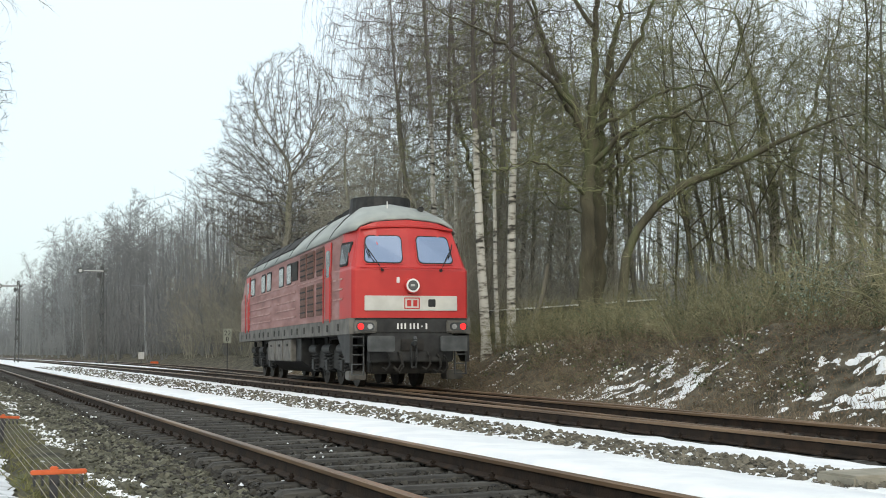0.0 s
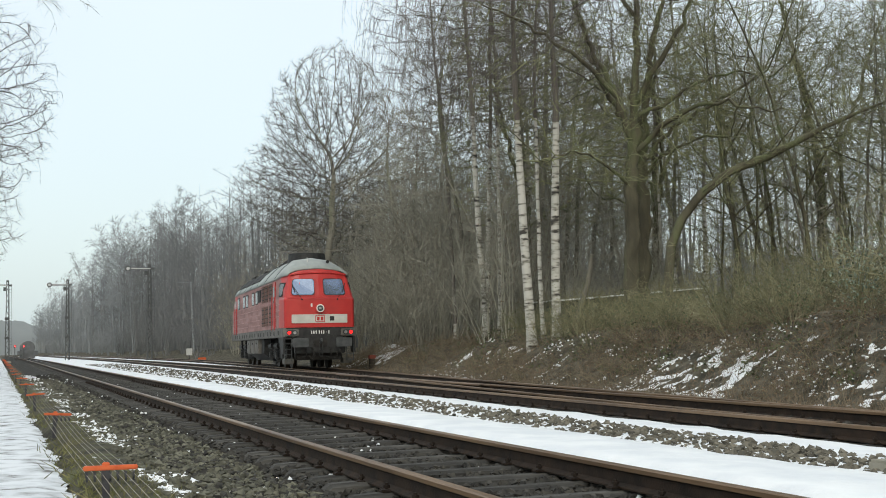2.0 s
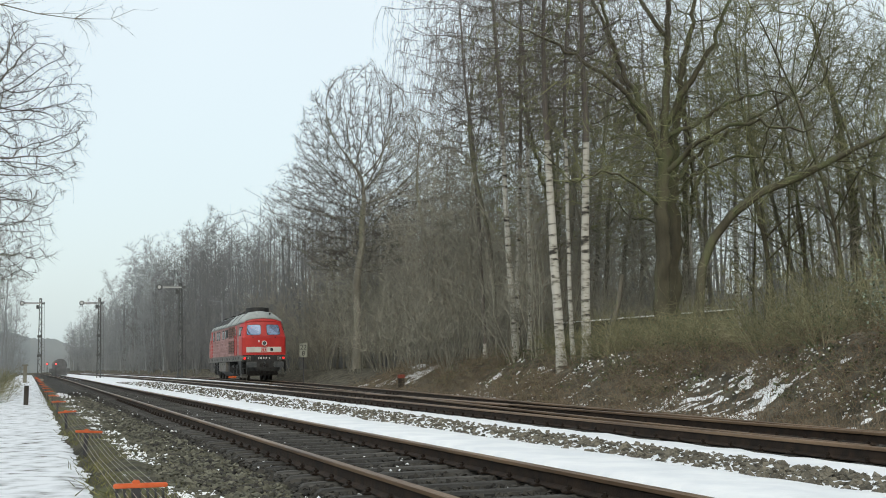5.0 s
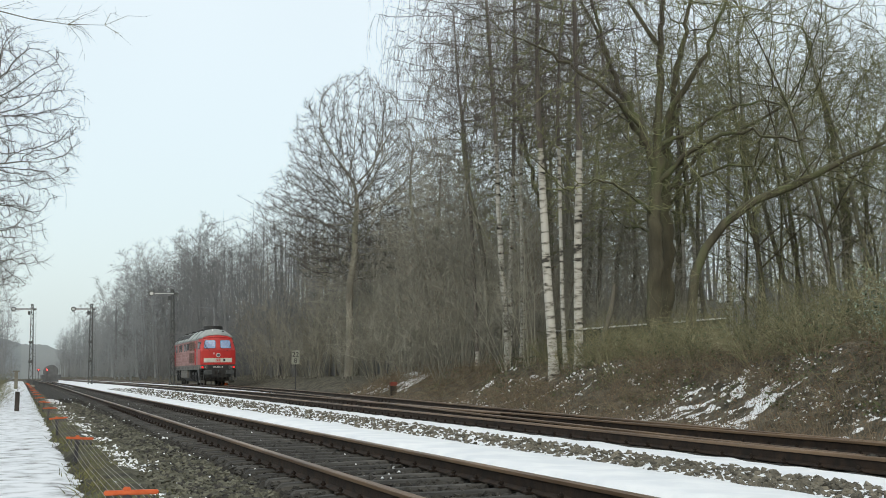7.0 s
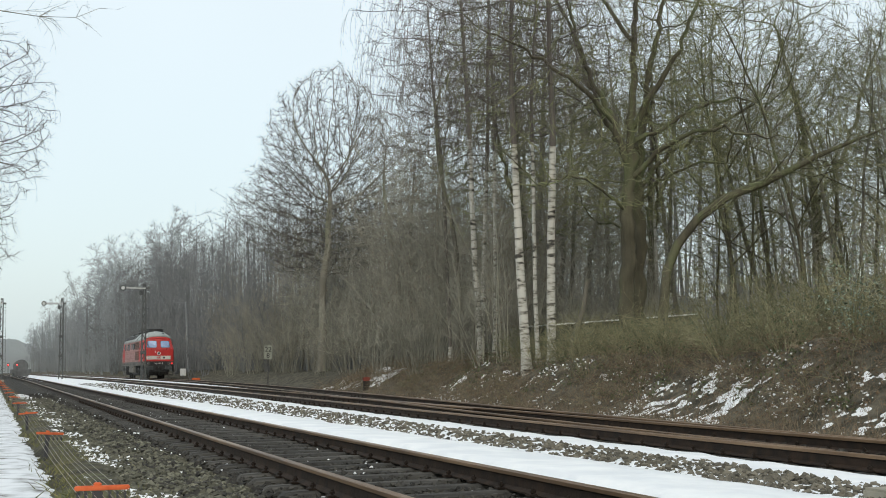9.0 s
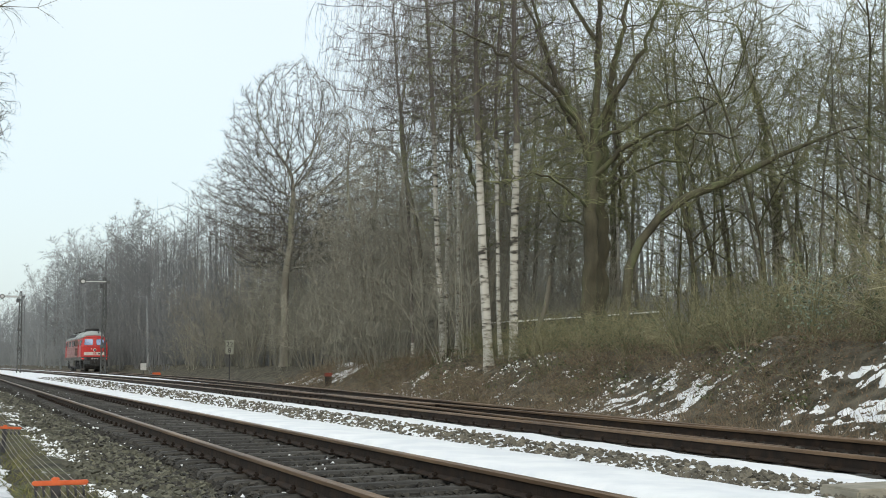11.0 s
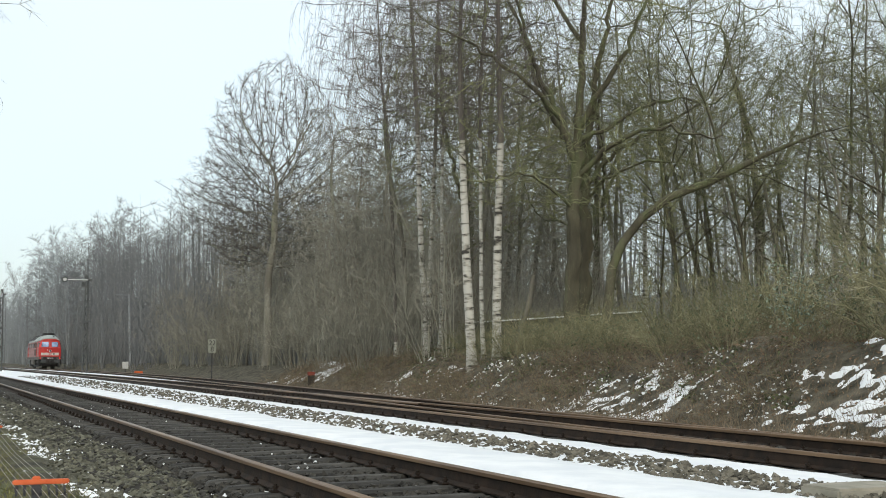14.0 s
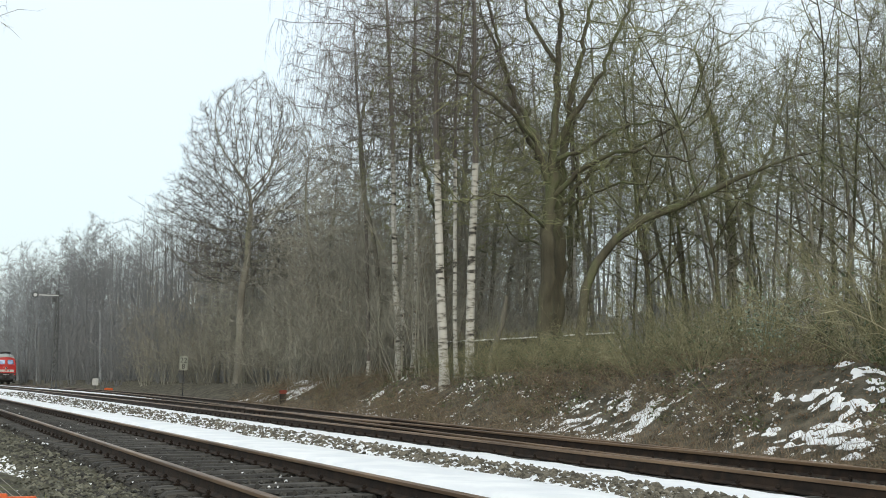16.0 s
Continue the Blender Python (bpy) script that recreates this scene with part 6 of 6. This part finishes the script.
    box(bm, -0.28, 0.28, -0.2, 0.2, 1.5, 1.62, 0.02)
    part("shaft", bm, BARK_MID, op2)
    # concrete cover at the edge of the snow
    cb = empty("cable_cover", pose(6.17, 6.9, 0.06, 0, 0, -2), label="pale concrete cable cover lying in the snow", category="cover")
    bm = bmesh.new()
    box(bm, -0.22, 0.5, -0.22, 0.22, 0, 0.1, 0.02)
    part("slab", bm, PALE_CONCRETE, cb)
    # old loading ramp among the trees
    ramp_wall = empty("loading_ramp", label="dark mossy concrete loading ramp edged with snow", category="ramp")
    for a, b, c, d in ((18.2, 37.1, 20.9, 36.8), (20.95, 36.8, 23.6, 36.5)):
        za, zb = 2.5 + 0.07 * (a - 18.2), 2.5 + 0.07 * (c - 18.2)
        bm = bmesh.new()
        v = [bm.verts.new(p) for p in ((a, b, 0.8), (c, d, 0.8), (c, d, zb), (a, b, za), (a, b + 2.5, 0.8), (c, d + 2.5, 0.8), (c, d + 2.5, zb), (a, b + 2.5, za))]
        for q in ((0, 1, 2, 3), (4, 7, 6, 5), (3, 2, 6, 7), (0, 3, 7, 4), (1, 5, 6, 2)):
            bm.faces.new([v[i] for i in q])
        seg = part("wall_slab", bm, CONCRETE, ramp_wall)
        bm = bmesh.new()
        v = [bm.verts.new(p) for p in ((a, b - 0.06, za - 0.03), (c, d - 0.06, zb - 0.03), (c, d - 0.05, zb + 0.02), (a, b - 0.05, za + 0.02),
                                       (a, b + 2.4, za - 0.03), (c, d + 2.4, zb - 0.03), (c, d + 2.4, zb + 0.02), (a, b + 2.4, za + 0.02))]
        for q in ((0, 1, 2, 3), (4, 7, 6, 5), (3, 2, 6, 7), (0, 3, 7, 4), (1, 5, 6, 2)):
            bm.faces.new([v[i] for i in q])
        part("snow_cap", bm, SNOW, seg, "snow lying on the wall")
    # waiting wagon and red lamps far down the line
    wg = empty("wagon", Matrix.Translation((near_x(185) + 0.35, 185, near_z(185))), label="dark tank wagon standing far down the line, paled for mist", category="wagon")
    bm = bmesh.new()
    rod(bm, (0, 0, 1.55), (0, 12, 1.55), 0.98, sides=24)
    part("tank", bm, WAGON, wg)
    bm = bmesh.new()
    box(bm, -1.35, 1.35, -0.4, 12.4, 0.5, 1.1, 0.03)
    box(bm, -1.0, 1.0, -0.3, 12.3, 0.05, 0.6)
    for x in (-0.75, 0.75):
        for y in (1.5, 3.3, 9, 10.8):
            rod(bm, (x - 0.06, y, 0.46), (x + 0.06, y, 0.46), 0.46, sides=16)
        rod(bm, (x, -0.3, 1.0), (x, -0.7, 1.0), 0.15, sides=10)
    part("underframe", bm, WAGON, wg)
    for x in (2.3, 3.4):
        lp = empty("lamp_post", Matrix.Translation((x - 0.1, 165, 0.0)), label="thin post with a lit red signal lamp", category="signal lamp", group="red lamps")
        bm = bmesh.new()
        rod(bm, (0, 0, -0.3), (0, 0, 1.95), 0.05, sides=6)
        part("post", bm, MAST, lp)
        bm = bmesh.new()
        box(bm, -0.16, 0.16, -0.1, 0.1, 1.75, 2.1, 0.02)
        hd = part("lamp_head", bm, MAST, lp)
        bm = bmesh.new()
        rod(bm, (0, -0.1, 1.93), (0, -0.14, 1.93), 0.09, sides=12)
        part("lens", bm, RED_LAMP, hd, "lit red lens")
    # snow on the bank
    snow_patch("bank_snow", toe_x(13.2) - 0.3, toe_x(13.2) + 3.5, 11.6, 16.0, 0.66, 3, scale=1.9, step=0.05, grow=0.8)
    snow_patch("bank_snow", toe_x(20.5) - 0.5, toe_x(20.5) + 1.9, 17.4, 23.2, 0.52, 8, scale=2.8, step=0.05, grow=0.6)
    snow_patch("bank_snow", toe_x(27) - 0.3, toe_x(27) + 2.8, 22, 33, 1.35, 15, scale=3.0, step=0.09, grow=0.8)
    snow_patch("bank_snow", toe_x(53) + 0.5, toe_x(53) + 4.0, 48, 60, 0.7, 21, scale=0.8, step=0.2)
    snow_patch("bank_snow", toe_x(36) + 1.0, toe_x(36) + 3.0, 33, 40, 1.15, 24, scale=1.2, step=0.15)


lineside()


# ------------------------------------------------------------------ stones, sleepers, fastenings
def sleepers():
    """Dark trough sleepers under each track, with their rail fastenings."""
    def trough(length):
        prof = [(-0.13, -0.13), (-0.10, -0.025), (-0.055, 0.0), (0.055, 0.0), (0.10, -0.025), (0.13, -0.13)]
        xs = (-length / 2, -length / 2 + 0.12, -0.95, -0.55, 0.0, 0.55, 0.95, length / 2 - 0.12, length / 2)
        zs = (-0.10, 0.0, 0.008, -0.004, -0.008, -0.004, 0.008, 0.0, -0.10)
        v = [(x, p[0], p[1] + z) for x, z in zip(xs, zs) for p in prof]
        f = [(i * 6 + k, i * 6 + k + 1, (i + 1) * 6 + k + 1, (i + 1) * 6 + k) for i in range(8) for k in range(5)]
        return mesh("sleeper", v, f, SLEEPER)
    bm = bmesh.new()
    for s in (-1, 1):
        box(bm, s * 0.115 - 0.035, s * 0.115 + 0.035, -0.05, 0.05, 0.0, 0.02, 0.006)
        rod(bm, (s * 0.1, 0, 0.015), (s * 0.1, 0, 0.065), 0.014, sides=6)
        rod(bm, (s * 0.1, 0, 0.03), (s * 0.1, 0, 0.05), 0.026, sides=6)
    clip = bpy.data.meshes.new("fastening")
    bm.to_mesh(clip)
    bm.free()
    clip.materials.append(RUST_SHADED)
    # One steel trough sleeper mesh, shared by all three tracks.
    wood = trough(2.45)
    rng = random.Random(9)
    for track, xf, zf, y0, n, dip in ((NEAR_TRACK, near_x, near_z, 5.0, 170, 0.160), (MIDDLE_TRACK, middle_x, far_z, 6.0, 70, 0.165), (BRANCH_TRACK, branch_x, far_z, 40.0, 90, 0.165)):
        for i in range(n):
            y = y0 + 0.64 * i
            th = math.atan2(xf(y + 0.5) - xf(y - 0.5), 1.0)
            ob = new("sleeper", wood)
            ob.parent = track
            ob.matrix_basis = pose(xf(y) + rng.gauss(0, 0.012), y, zf(y) - dip + rng.gauss(0, 0.004), rng.gauss(0, 0.7), rng.gauss(0, 0.3), -math.degrees(th) + rng.gauss(0, 0.7))
            if y < 42:
                for s in (-0.75, 0.75):
                    c = new("fastening", clip)
                    c.parent = track
                    c.matrix_basis = pose(xf(y) + s, y, zf(y) - 0.155, 0, 0, -math.degrees(th))


def beds():
    def near_spot(rng):
        y = along(rng, 5.5, 60)
        x = near_x(y) + rng.uniform(-2.0, 0.95)
        return x, y, near_z(y) - 0.205 + rng.uniform(-0.02, 0.012), 1 + y * 0.008
    stones("ballast_stones", 15000, near_spot, STONE_DARK, "dark broken ballast stones between the sleepers", 1)

    def left_spot(rng):
        y = along(rng, 6, 50)
        x = 1.15 + 1.05 * rng.random()
        return x, y, near_z(y) - 0.205 + rng.uniform(-0.02, 0.02), 1 + y * 0.008
    stones("ballast_stones", 7000, left_spot, STONE_GREEN, "mossy grey-green ballast stones beside the track", 2)

    def shoulder(rng):
        y = along(rng, 6.5, 90)
        t = rng.random()
        x = 5.78 + (middle_x(y) - 2.0 - 5.78) * t + rng.gauss(0, 0.06)
        return x, y, near_z(y) - 0.095 + t * (far_z(y) - 0.005 - near_z(y)) + 0.02 * math.sin(3.14 * t) + rng.uniform(-0.022, 0.008), 1.15 + y * 0.007
    stones("ballast_stones", 5600, shoulder, STONE, "tawny ballast stones with snow between them", 3, (0.012, 0.040))

    def far_spot(rng):
        y = along(rng, 7, 70)
        x = rng.uniform(middle_x(y) - 0.7, branch_x(y) + 1.9)
        return x, y, far_z(y) - 0.17 + rng.uniform(-0.015, 0.02), 1 + y * 0.01
    stones("ballast_stones", 6000, far_spot, STONE_DARK, "dark ballast stones of the far tracks", 4)

    def crumbs(rng):
        y = along(rng, 6, 60)
        x = rng.uniform(1.1, 4.5)
        if noise.noise((x * 1.5, y * 0.8, 4)) < 0.12:
            return x, y, -2.0, 0.2
        return x, y, near_z(y) - 0.195, 1 + y * 0.02
    stones("snow_crumbs", 1700, crumbs, SNOW, "crumbs of snow left among the stones", 5, (0.010, 0.026))

    def verge(rng):
        y = along(rng, 6, 60)
        x = 1.2 + rng.gauss(0, 0.14)
        if noise.noise((x * 1.2, y * 0.7, 14)) < 0.0:
            return x, y, -2.0, 0.2
        return x, y, near_z(y) - 0.205, 1.4 + y * 0.02
    stones("snow_crumbs", 2600, verge, SNOW, "crumbs of snow along the verge", 6, (0.014, 0.034))

    def bank(rng):
        y = along(rng, 9.5, 40)
        x = toe_x(y) + rng.uniform(-0.2, 2.6)
        if noise.noise((x * 0.9, y * 0.6, 31)) < 0.12:
            return x, y, -2.0, 0.2
        return x, y, ground_z(x, y) + 0.005, 1.4 + y * 0.02
    stones("snow_crumbs", 3200, bank, SNOW, "scraps of snow caught in the dead grass of the bank", 9, (0.008, 0.026))


sleepers()
beds()


# ------------------------------------------------------------------ what moves
def loco_y(t):
    """How far along the line the locomotive's tail stands."""
    return table([(0, 26.2), (1.5, 41.5), (4.2, 68.7), (7.0, 96.7), (10, 127.0), (16.0, 188.0)], t)


def loco_pose(t):
    y = loco_y(t)
    # carried by its two bogies
    a, b = y + 4.0, y + 15.6
    th = math.atan2(branch_x(b) - branch_x(a), b - a)
    x = branch_x(a) - 4.0 * math.sin(th)
    return pose(x, y, far_z(y + 8), 0, 0, -math.degrees(th))


def motions():
    walk(LOCO, [(0.5 * i, loco_pose(0.5 * i)) for i in range(33)])
    start = loco_y(0)
    for ws, y in WHEELSETS:
        rows = []
        for i in range(241):
            t = i / 15
            rows.append((t, Matrix.Translation((0, y, 0.525)) @ Matrix.Rotation(-(loco_y(t) - start) / 0.525, 4, "X")))
        walk(ws, rows)


motions()
